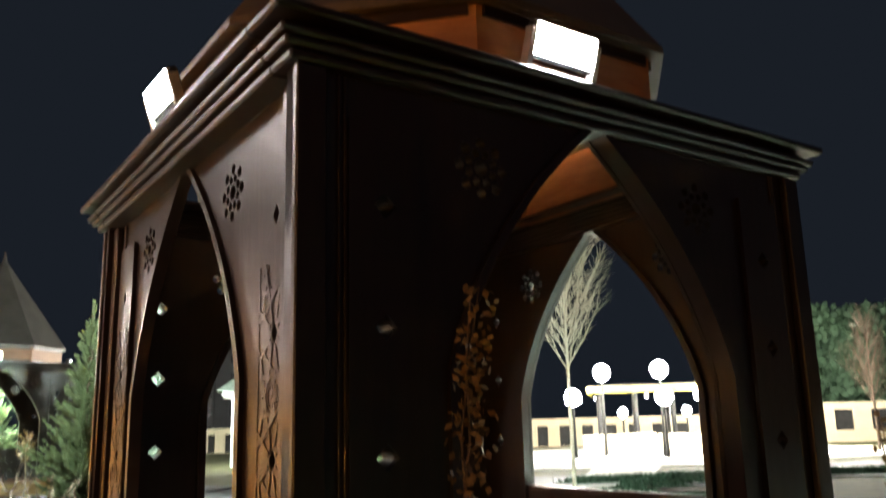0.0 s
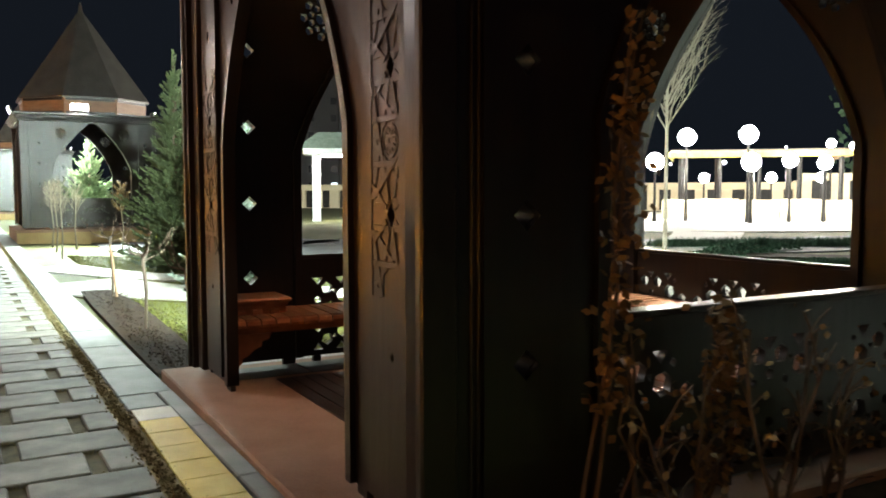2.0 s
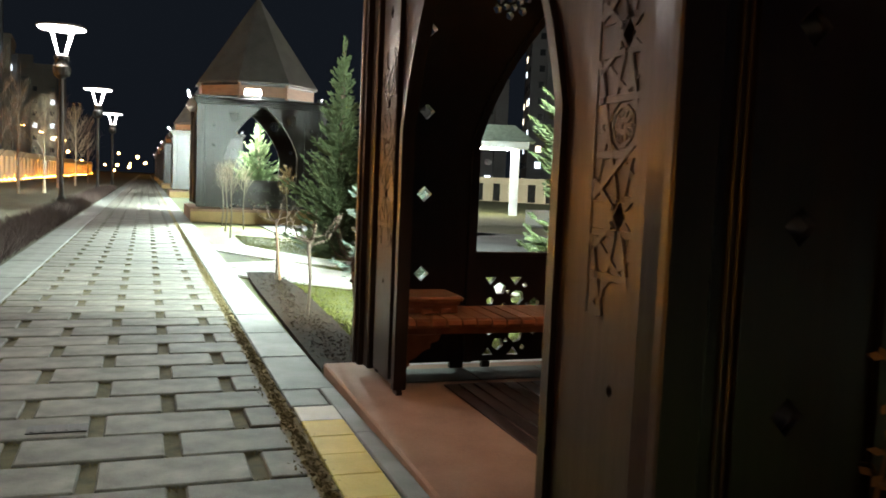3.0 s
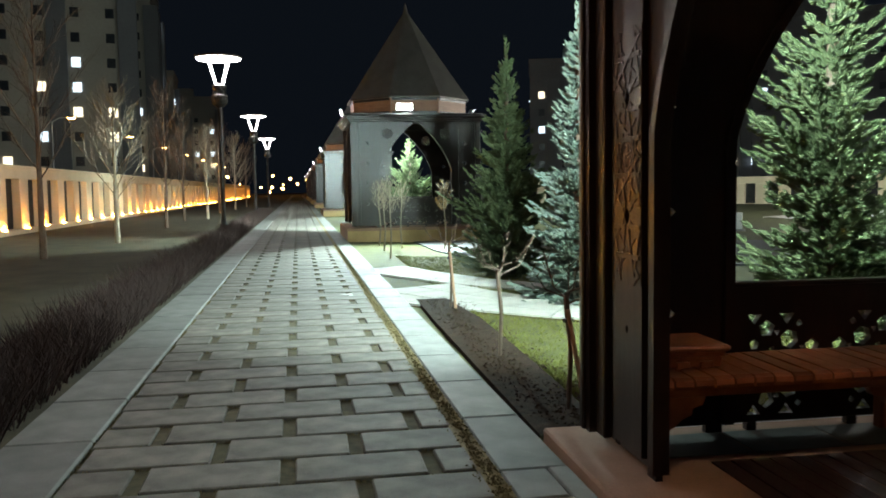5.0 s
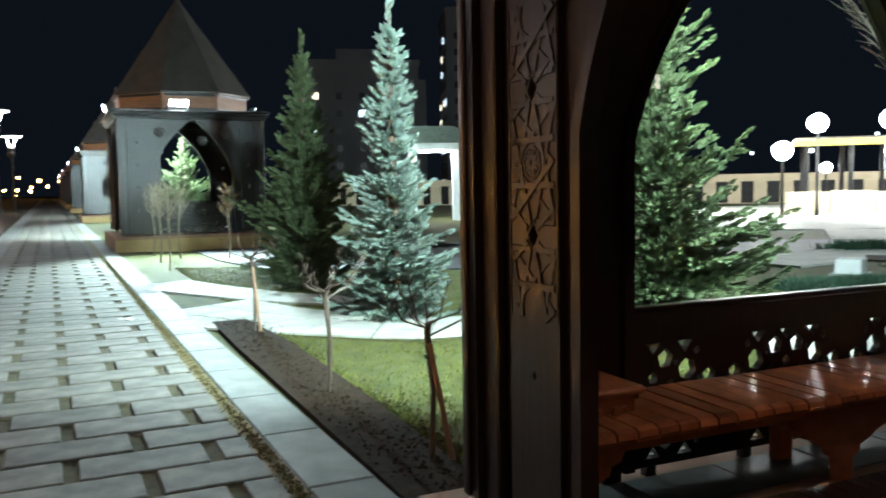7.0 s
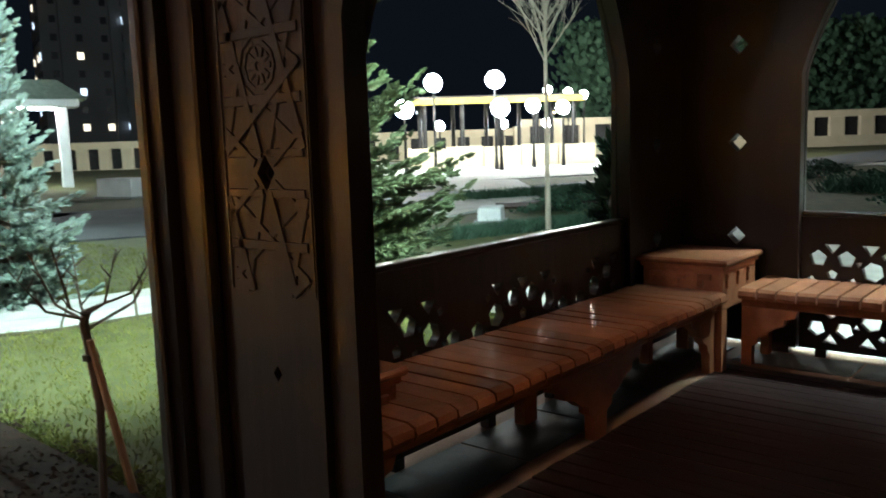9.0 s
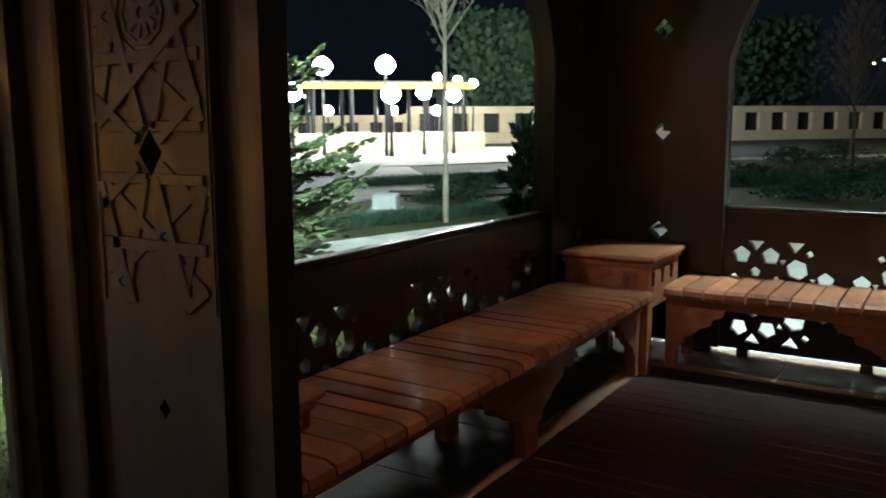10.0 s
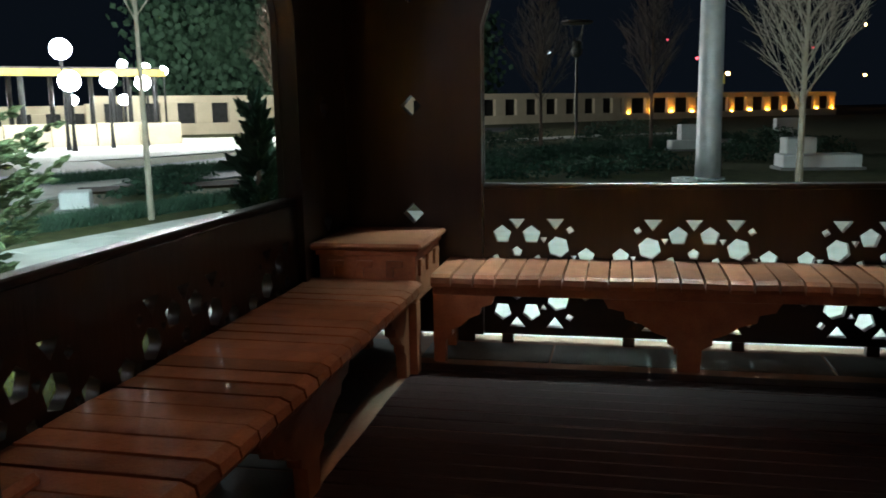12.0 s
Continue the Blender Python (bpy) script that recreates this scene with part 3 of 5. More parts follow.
# ---- benches ----
def bench(length, m, label, depth=0.502, middles=(0.5,)):
    """A bench along +x with its back edge at y = 0 and its front lip at y = -depth; seat top at 0.51. middles: shares of the length with a full bracket."""
    o = 0.502 - depth
    b = thing("bench", label, "bench", m, "benches along the kiosk walls")
    n = round(length / 0.105)
    st = length / n
    for i in range(n):
        bm = bmesh.new()
        prof = [(0.0, 0.47), (o - 0.43, 0.47), (o - 0.49, 0.452), (o - 0.502, 0.472), (o - 0.496, 0.497), (o - 0.465, 0.510), (0.0, 0.514)]
        x0, x1 = i * st + 0.005, (i + 1) * st - 0.005
        va = [bm.verts.new((x0, y, z)) for y, z in prof]
        vb = [bm.verts.new((x1, y, z + 0.003 * math.sin(i * 5.1))) for y, z in prof]
        bm.faces.new(va)
        bm.faces.new(vb[::-1])
        for j in range(len(prof)):
            k = (j + 1) % len(prof)
            bm.faces.new((va[k], va[j], vb[j], vb[k]))
        bmesh.ops.recalc_face_normals(bm, faces=bm.faces)
        part("slat", bm, M_BENCH, b)
    part("front_rail", box(0, length, o - 0.435, o - 0.395, 0.40, 0.469, 0.004), M_BENCH, b)
    part("back_rail", box(0, length, -0.06, -0.02, 0.38, 0.469), M_BENCH, b)
    marks = [0.0, *[length * u for u in middles], length]
    for xm in marks:
        sides = [1] if xm == 0 else [-1] if xm == length else [-1, 1]
        pts_r = [(0.05, 0.06), (0.055, 0.17), (0.10, 0.195), (0.10, 0.225), (0.16, 0.245), (0.22, 0.285), (0.29, 0.305), (0.30, 0.34), (0.37, 0.355), (0.395, 0.398)]
        if len(sides) == 1:
            pts_r = [(x * 0.72, z) for x, z in pts_r]
        if len(sides) == 2:
            prof = [(xm + x, z) for x, z in pts_r] + [(xm - x, z) for x, z in pts_r[::-1]]
        else:
            s = sides[0]
            prof = [(xm, 0.06)] + [(xm + s * (x + 0.02), z) for x, z in pts_r] + [(xm, 0.398)]
        br = part("bracket_leg", plate([prof], 0.05, "bracket_leg"), M_BENCH, b, "scalloped bracket leg")
        br.location.y = o - 0.425
        bl = part("back_leg", box(max(0, xm - 0.05), min(length, xm + 0.05), -0.10, -0.04, 0.055, 0.38), M_BENCH, b)
    return b


def corner_box(m, label, east, side, hx, hy, top):
    """A box at a bench's end. side: +1 at the north wall, -1 at the south wall."""
    c = thing("bench_corner_box", label, "bench box", m, "corner boxes between the benches")
    part("body", box(-hx, hx, -hy, hy, 0.40 if east else 0.516, top - 0.034, 0.006), M_BENCH, c)
    part("lid", box(-hx - 0.035, hx + 0.035, -hy - 0.035, hy + 0.035, top - 0.033, top, 0.012), M_BENCH, c)
    part("band", box(-hx - 0.012, hx + 0.012, -hy - 0.012, hy + 0.012, top - 0.06, top - 0.034, 0.004), M_BENCH, c)
    for i in range(4):
        along_x = i % 2 == 0
        reach, off = (hx, hy) if along_x else (hy, hx)
        for j in (-1, 0, 1):
            w = reach * 0.61
            bm = bmesh.new()
            box_into(bm, j * w - 0.2 * reach, j * w + 0.14 * reach, -off - 0.016, -off, top - 0.115, top - 0.082, 0.004)
            box_into(bm, j * w - 0.2 * reach, j * w - 0.06 * reach, -off - 0.013, -off, top - 0.16, top - 0.114)
            ob = part("notch_block", bm, M_BENCH, c)
            ob.matrix_basis = pose(0, 0, 0, 0, 0, 90 * i)
    # the boxes between two benches stand on legs
    if east:
        part("leg", box(-hx, -hx + 0.07, *sorted((-side * hy, -side * (hy - 0.07))), 0.055, 0.40), M_BENCH, c)
        part("back_leg", box(0.12, 0.2, *sorted((side * 0.12, side * 0.2)), 0.055, 0.40), M_BENCH, c)
    return c


bench(2.86, pose(1.64, 6.755, 0), "reddish-brown slatted wooden bench along the north balustrade", 0.545, (0.56,))
bench(2.42, pose(5.125, 6.22, 0, 0, 0, -90), "reddish-brown slatted wooden bench along the east balustrade", 0.48)
bench(2.86, pose(4.50, 3.265, 0, 0, 0, 180), "reddish-brown slatted wooden bench along the south balustrade", 0.545, (0.44,))
for s in (1, -1):
    corner_box(pose(4.772, KY + s * 1.478, 0), "reddish-brown square wooden box joining two benches", True, s, 0.255, 0.235, 0.682)
    corner_box(pose(1.885, KY + s * 1.575, 0), "reddish-brown wooden box standing on a bench's end by the entrance", False, s, 0.215, 0.165, 0.632)

# small metal cover let into a paver
cover = thing("drain_cover", "small dark blue-grey metal cover set in a paver", "drain cover", PROM)
part("plate", box(-0.46, -0.16, 5.84, 5.98, 0.001, 0.008, 0.002), M_METAL, cover)
for i in range(5):
    part("rib", box(-0.44 + i * 0.055, -0.42 + i * 0.055, 5.855, 5.965, 0.0085, 0.011), M_METAL, cover)

# yellow and pale tactile tiles at the kiosk's entrance
strip = thing("tactile_strip", "yellow tactile tiles with one pale tile by the entrance", "tiles", None, "", "structure")
for i in range(7):
    y = 6.1 - 0.3 * i
    part("tile", box(0.955, 1.20, y - 0.295, y, -0.02, 0.008 + 0.001 * (i % 2), 0.004), M_PALETILE if i == 0 else M_YELLOWPAINT, strip)


# ---- trees ----
def conifer(name, x, y, h, r, mat, label, seed, whorls=22, droop=0.12, leader=0.12):
    """A conifer: trunk, whorls of branches, each with rows of small needle tufts."""
    rnd = random.Random(seed)
    z0 = level(x, y) - 0.03
    t = thing(name, label, "tree", Matrix.Translation((x, y, z0)))
    bm = bmesh.new()
    tube(bm, [(0, 0, 0), (0.01, 0, h * 0.4), (0, 0.01, h * 0.8), (0, 0, h)], 0.022 * h, 0.006, 7)
    part("trunk", bm, M_BARK, t)
    vs, fs = [], []

    def tuft(p, d, size):
        side = d.cross(Vector((0, 0, 1)))
        side = side.normalized() if side.length > 0.01 else Vector((1, 0, 0))
        up = side.cross(d).normalized()
        for a in range(4):
            w = (side * math.cos(a * 0.79 + rnd.random()) + up * math.sin(a * 0.79 + rnd.random())) * size * 0.21
            i = len(vs)
            tip = p + d * size + Vector((0, 0, 0.10 * size))
            vs.extend((p, p + d * size * 0.5 + w, tip, p + d * size * 0.5 - w))
            fs.append((i, i + 1, i + 2, i + 3))

    # uneven lumps: the outline swells and shrinks with height and direction
    waves = [(rnd.uniform(2, 9), rnd.uniform(0, 6.3), rnd.choice((1, 2, 3))) for _ in range(4)]
    for k in range(whorls):
        u = (k + rnd.uniform(-0.35, 0.35)) / (whorls - 1)
        u = min(max(u, 0.0), 1.0)
        z = h * (0.03 + 0.85 * u)
        reach = r * (1 - u) ** 0.9 * (0.8 + 0.4 * rnd.random()) + 0.07
        n = max(5, int(12 * (1 - u) + 5))
        for j in range(n):
            a = 2 * math.pi * (j + rnd.random()) / n + k
            lump = 1 + 0.10 * sum(math.sin(f * u * 3 + ph + m * a) for f, ph, m in waves)
            ln = reach * lump * rnd.uniform(0.5, 1.22)
            lift = (0.75 * u + 0.22) - droop + rnd.uniform(-0.28, 0.28)
            d = Vector((math.cos(a), math.sin(a), lift)).normalized()
            steps = max(3, int(ln / 0.055))
            base = Vector((0, 0, z + rnd.uniform(-0.09, 0.09)))
            side = d.cross(Vector((0, 0, 1))).normalized()
            curl = rnd.uniform(-0.16, 0.10)
            for s in range(1, steps + 1):
                f = s / steps
                p = base + d * ln * f + side * curl * ln * f * f + Vector((0, 0, -0.14 * ln * math.sin(f * 3.0)))
                size = 0.075 + 0.05 * rnd.random()
                tuft(p, (d + Vector((0, 0, rnd.uniform(-0.2, 0.4)))).normalized(), size)
                wid = 0.34 * ln * (1 - f) ** 0.7 * rnd.uniform(0.6, 1.2) + 0.04
                for sg in (-1, 1):
                    dd = (d * 0.75 + side * sg * 0.8 + Vector((0, 0, rnd.uniform(-0.45, 0.45)))).normalized()
                    m = max(1, int(wid / 0.07))
                    for q in range(m):
                        if rnd.random() < 0.9:
                            tuft(p + dd * (q * 0.07), (dd + d * 0.3 + Vector((0, 0, rnd.uniform(-0.3, 0.3)))).normalized(), size)
    for k in range(26):
        a, zz = k * 2.4, h * (0.84 + 0.16 * k / 26)
        tuft(Vector((0, 0, zz)), Vector((math.cos(a) * 0.6, math.sin(a) * 0.6, 0.7 + 0.6 * (k % 3))).normalized(), leader * rnd.uniform(0.6, 1.1))
    me = bpy.data.meshes.new("needles")
    me.from_pydata([tuple(v) for v in vs], [], fs)
    part("crown", me, mat, t)
    return t


def bare_tree(name, x, y, h, label, seed, mat=None, spread=0.5, limbs=16, trunk=0.05, first=0.35, group="", leaves=None, upright=0.8):
    rnd = random.Random(seed)
    z0 = level(x, y) - 0.03 if x > 1.3 else -0.05
    t = thing(name, label, "tree", Matrix.Translation((x, y, z0)), group)
    bm = bmesh.new()
    bend = rnd.uniform(-0.05, 0.05)
    tube(bm, [(0, 0, 0), (bend, 0, h * 0.3), (0, bend, h * 0.7), (0, 0, h)], trunk, 0.006, 7)
    part("trunk", bm, mat or M_BARK, t)
    tips = []
    for i in range(limbs):
        bm = bmesh.new()
        u = first + (0.96 - first) * i / limbs
        a = i * 2.4 + rnd.random()
        ln = spread * (1.1 - u) * rnd.uniform(0.7, 1.3) + 0.08 * h
        d = Vector((math.cos(a) * (1 - upright * 0.5), math.sin(a) * (1 - upright * 0.5), upright)).normalized()
        p0 = Vector((0, 0, h * u))
        p1 = p0 + d * ln * 0.5
        p2 = p0 + d * ln + Vector((0, 0, 0.12 * ln))
        tube(bm, [p0, p1, p2], trunk * 0.24, 0.004, 4)
        for k in range(9):
            q = p0.lerp(p2, 0.2 + 0.088 * k)
            dd = (d + Vector((rnd.uniform(-1, 1), rnd.uniform(-1, 1), rnd.uniform(0, 0.8)))).normalized()
            e = q + dd * ln * 0.4
            tube(bm, [q, e], trunk * 0.10, 0.002, 3)
            for g in (0.35, 0.6, 0.85):
                f = q.lerp(e, g)
                tube(bm, [f, f + (dd + Vector((rnd.uniform(-1, 1), rnd.uniform(-1, 1), rnd.uniform(-0.2, 0.9)))).normalized() * ln * 0.2], trunk * 0.06, 0.0015, 3)
            tips.append((q, e))
        part("limb", bm, mat or M_BARK, t)
    if leaves:
        vs, fs = [], []
        for q, e in tips:
            for k in range(8):
                p = q.lerp(e, rnd.random()) + Vector([rnd.uniform(-0.04, 0.04) for _ in range(3)]) * h * 0.3
                a, b = Vector([rnd.uniform(-1, 1) for _ in range(3)]) * 0.03, Vector([rnd.uniform(-1, 1) for _ in range(3)]) * 0.03
                i = len(vs)
                vs += [tuple(p), tuple(p + a), tuple(p + a + b), tuple(p + b)]
                fs.append((i, i + 1, i + 2, i + 3))
        me = bpy.data.meshes.new("leaves")
        me.from_pydata(vs, [], fs)
        part("leaves", me, leaves, t)
    return t


conifer("fir_tree", 3.32, 16.3, 4.0, 0.86, M_FIR, "green young fir tree on the lawn beside the kiosk", 3, 34, 0.0)
conifer("blue_spruce", 3.38, 12.65, 3.8, 0.57, M_SPRUCE, "silvery blue spruce tree on the floodlit lawn", 5, 30, 0.14)
conifer("fir_tree", 5.1, 10.0, 4.7, 0.9, M_FIR, "large dark green fir tree north of the kiosk", 8, 34, 0.16)
conifer("fir_tree", 3.7, 33.4, 3.7, 1.2, M_FIR, "floodlit green fir tree beyond the second kiosk", 9, 26, 0.05)


def sapling(x, y, h, seed, stake=0, label="thin leafless sapling tied to a wooden stake"):
    """A pollarded young tree with a knobbly head, and its stake."""
    rnd = random.Random(seed)
    t = thing("sapling", label, "sapling", Matrix.Translation((x, y, level(x, y) - 0.02)), "saplings beside the promenade")
    bm = bmesh.new()
    tube(bm, [(0, 0, 0), (0.015, -0.01, h * 0.35), (-0.01, 0.01, h * 0.62), (0.0, 0, h * 0.66)], 0.016, 0.020, 7)
    part("trunk", bm, M_BARK, t)
    for i in range(7):
        bm = bmesh.new()
        a = i * 0.9 + rnd.random() * 0.4
        ln = h * 0.36 * rnd.uniform(0.6, 1.1)
        p0 = Vector((0, 0, h * (0.60 + 0.01 * i)))
        p1 = p0 + Vector((math.cos(a), math.sin(a), 0.35)) * ln * 0.45
        p2 = p1 + Vector((math.cos(a) * 0.6, math.sin(a) * 0.6, 0.9)) * ln * 0.6
        tube(bm, [p0, p1, p2], 0.008, 0.003, 5)
        for k in range(4):
            q = p1.lerp(p2, k / 4)
            tube(bm, [q, q + Vector((rnd.uniform(-1, 1), rnd.uniform(-1, 1), 1)) * 0.05], 0.005, 0.002, 3)
        part("branch", bm, M_BARK, t)
    if stake:
        bm = bmesh.new()
        tube(bm, [(0.19 * stake, -0.05, 0), (-0.02 * stake, -0.03, h * 0.57)], 0.018, 0.015, 6)
        part("stake", bm, M_STAKE, t, "pale wooden stake")
        part("tie", lathe([(0.034, h * 0.5), (0.036, h * 0.51), (0.034, h * 0.52)], 8), M_METAL, t)
    return t


sapling(1.66, 7.66, 1.24, 1, 0.6)
sapling(1.60, 9.42, 1.25, 2, 0)
sapling(1.67, 12.4, 1.3, 3, 0.3)
for i, (x, y) in enumerate(((1.75, 22.6), (2.3, 23.6), (1.8, 24.6), (3.3, 23.0), (1.7, 20.4), (1.75, 33.0), (1.8, 36), (1.75, 39.5), (1.8, 43))):
    bare_tree("sapling", x, y, 1.7, "pale slender leafless sapling on a stake", 20 + i, M_PALEBARK, 0.4, 12, 0.025, 0.55, "saplings beside the promenade", M_DRYLEAF if i == 3 else None)

# trees on the west lawn
for i, (x, y, h, pale) in enumerate(((-6.1, 22.8, 6.5, 0), (-5.7, 28.5, 4.6, 1), (-6.0, 39, 6.0, 0), (-6.4, 47, 5.5, 0), (-5.6, 50, 5.0, 1), (-6.2, 62, 6.0, 0), (-6.0, 72, 6.0, 1), (-6.0, 84, 6.0, 0))):
    bare_tree("street_tree", x, y, h, "bare street tree with a pale trunk" if pale else "bare dark-trunked street tree", 40 + i, M_PALEBARK if pale else M_BARK, 1.6, 22, 0.085, 0.28, "bare trees on the west lawn")


def twig_field(name, n, place, mat, label, category, size, seed, thick=0.004, lean=0.5):
    rnd = random.Random(seed)
    vs, fs = [], []
    for _ in range(n):
        p = Vector(place(rnd))
        d = Vector((rnd.uniform(-lean, lean), rnd.uniform(-lean, lean), 1)).normalized() * size * rnd.uniform(0.5, 1.15)
        w = Vector((rnd.uniform(-1, 1), rnd.uniform(-1, 1), 0)).normalized() * thick
        i = len(vs)
        vs += [tuple(p - w), tuple(p + w), tuple(p + d * 0.55 + w * 0.7 + Vector((0, 0, 0.01))), tuple(p + d)]
        fs.append((i, i + 1, i + 2, i + 3))
    me = bpy.data.meshes.new(name)
    me.from_pydata(vs, [], fs)
    return tagged(part(name, me, mat), label, category, "", "stuff")


def hedge_place(rnd):
    y = 4 + 60 * rnd.random() ** 1.6
    x = rnd.uniform(-2.75, -1.85)
    return along(x, y, -0.05)


twig_field("hedge", 26000, hedge_place, M_HEDGE, "low bare brown hedge along the promenade", "hedge", 0.42, 7, 0.006, 0.8)
twig_field("left_kerb_grass", 5000, lambda r: along(-1.25 + r.gauss(0, 0.018), 4 + 20 * r.random() ** 1.5, -0.022), M_MOSS, "dry moss tufts along the kerb joint", "grass", 0.024, 19, 0.004, 1.2)
twig_field("joint_grass", 15000, lambda r: along(r.uniform(-1.24, 0.88), (round(r.uniform(10, 48)) + 0.5) * 0.407 + 0.26 + r.gauss(0, 0.010), -0.022), M_MOSS, "dry grass in the paver joints", "grass", 0.020, 21, 0.003, 1.2)
twig_field("grass", 42000, lambda r: (lambda x, y: (x, y, level(x, y) - 0.015))(1.85 + 4.6 * r.random() ** 1.3, r.uniform(7.0, 21)), M_GRASS, "short green grass on the lawn", "grass", 0.045, 8, 0.004, 0.8)
twig_field("kerb_grass", 7000, lambda r: along(0.90 + r.gauss(0, 0.025 + 0.012 * math.sin(r.random() * 9)), 3 + 22 * r.random() ** 1.5, -0.002), M_MOSS, "dry moss and grass tufts along the kerb joint", "grass", 0.020, 9, 0.006, 2.5)
twig_field("grass_edge", 5200, lambda r: (lambda x, y: (x, y, level(x, y) - 0.01))(1.90 - 0.40 * r.random() ** 1.6 + 0.05 * math.sin(r.random() * 40), r.uniform(7.1, 13.0)), M_GRASS, "ragged grass edge along the soil bed", "grass", 0.05, 28, 0.004, 1.0)
rnd = random.Random(12)
vs, fs = [], []
for _ in range(3500):
    x, y = 1.58 + rnd.gauss(0, 0.14), rnd.uniform(7.1, 13.2)
    s = 0.006 + 0.014 * rnd.random() ** 3
    if x - s < 1.34 or x > 2.1:
        continue
    i, z = len(vs), -0.006
    vs += [(x - s, y - s * rnd.uniform(0.5, 1), z), (x + s * rnd.uniform(0.5, 1), y - s, z), (x + s, y + s, z), (x - s, y + s * rnd.uniform(0.6, 1), z), (x + s * rnd.uniform(-0.4, 0.4), y + s * rnd.uniform(-0.4, 0.4), z + s * rnd.uniform(0.7, 1.3))]
    fs += [(i, i + 1, i + 4), (i + 1, i + 2, i + 4), (i + 2, i + 3, i + 4), (i + 3, i, i + 4)]
me = bpy.data.meshes.new("soil_clods")
me.from_pydata(vs, [], fs)
tagged(part("soil_clods", me, M_SOIL), "dark clods of earth on the soil bed", "soil", "", "stuff")
twig_field("soil_weeds", 500, lambda r: (r.uniform(1.4, 2.0), r.uniform(7, 13.4), -0.01), M_HEDGE, "dry weeds on the bare soil bed", "weeds", 0.04, 10, 0.004, 1.2)


# dry climber against the kiosk's south wall
def climber(x, y, seed, h, lean):
    rnd = random.Random(seed)
    t = thing("climbing_plant", "withered climbing plant with brown leaves at the kiosk wall", "climber", Matrix.Translation((x, y, -0.02)), "climbers at the kiosk wall")
    tops = []
    for i in range(6):
        bm = bmesh.new()
        a = rnd.uniform(-0.22, 0.22)
        pts = [(a * 1.3, -0.05 * i * 0.4, 0)]
        hh = h * (1.0 if i < 2 else rnd.uniform(0.25, 0.5))
        for k in range(1, 7):
            u = k / 6
            pts.append((a * (1 - u) + lean * u + rnd.uniform(-0.035, 0.035), -0.03 + rnd.uniform(-0.03, 0.03), hh * u))
        tube(bm, pts, 0.012, 0.004, 5)
        tops.append(pts)
        part("stem", bm, M_BARK, t)
    vs, fs = [], []
    for pts in tops[:2]:
        for _ in range(150):
            k = rnd.uniform(1.6, 5.9)
            p = Vector(pts[int(k)]).lerp(Vector(pts[min(6, int(k) + 1)]), k % 1) + Vector((rnd.gauss(0, 0.05), rnd.uniform(-0.09, 0.0), rnd.gauss(0, 0.04)))
            a = Vector([rnd.uniform(-1, 1) for _ in range(3)]).normalized() * 0.034
            b = a.cross(Vector([rnd.uniform(-1, 1) for _ in range(3)])).normalized() * 0.026
            i = len(vs)
            vs += [tuple(p), tuple(p + a * 0.5 + b), tuple(p + a), tuple(p + a * 0.5 - b)]
            fs.append((i, i + 1, i + 2, i + 3))
    me = bpy.data.meshes.new("leaves")
    me.from_pydata(vs, [], fs)
    part("leaves", me, M_DRYLEAF, t)


climber(2.30, 3.0, 4, 2.1, 0.02)
climber(2.75, 3.02, 6, 0.95, 0.05)


def rose_bush(x, y, seed, h):
    """Bare branching stems with side shoots and a few withered heads."""
    rnd = random.Random(seed)
    t = thing("rose_bush", "bare thorny rose bush with withered brown heads", "bush", Matrix.Translation((x, y, -0.02)), "rose bushes at the kiosk wall")
    vs, fs = [], []
    for i in range(3):
        bm = bmesh.new()
        a = rnd.uniform(-1, 1)
        p = Vector((rnd.uniform(-0.05, 0.05), rnd.uniform(-0.05, 0.02), 0))
        pts = [p.copy()]
        for k in range(5):
            p = p + Vector((a * 0.05 + rnd.uniform(-0.05, 0.05), rnd.uniform(-0.03, 0.02), h / 5 * rnd.uniform(0.7, 1.15)))
            pts.append(p.copy())
        tube(bm, pts, 0.013, 0.005, 5)
        for k in range(1, 6):
            for _ in range(2):
                e = pts[k] + Vector((rnd.uniform(-0.2, 0.2), rnd.uniform(-0.07, 0.02), rnd.uniform(0.02, 0.18)))
                tube(bm, [pts[k], pts[k].lerp(e, 0.5) + Vector((0, 0, 0.02)), e], 0.006, 0.003, 4)
                for _ in range(rnd.choice((0, 0, 2, 4))):
                    q = e + Vector([rnd.gauss(0, 0.022) for _ in range(3)])
                    c = Vector([rnd.uniform(-1, 1) for _ in range(3)]).normalized() * 0.03
                    b = c.cross(Vector([rnd.uniform(-1, 1) for _ in range(3)])).normalized() * 0.02
                    n = len(vs)
                    vs += [tuple(q), tuple(q + c * 0.5 + b), tuple(q + c), tuple(q + c * 0.5 - b)]
                    fs.append((n, n + 1, n + 2, n + 3))
        part("stem", bm, M_BARK, t)
    me = bpy.data.meshes.new("leaves")
    me.from_pydata(vs, [], fs)
    part("withered_leaves", me, M_DRYLEAF, t)


rose_bush(2.55, 2.86, 31, 0.7)
rose_bush(2.98, 2.84, 32, 0.85)
rose_bush(3.35, 2.84, 33, 0.6)
climber(4.95, 2.6, 7, 1.5, 0.0)


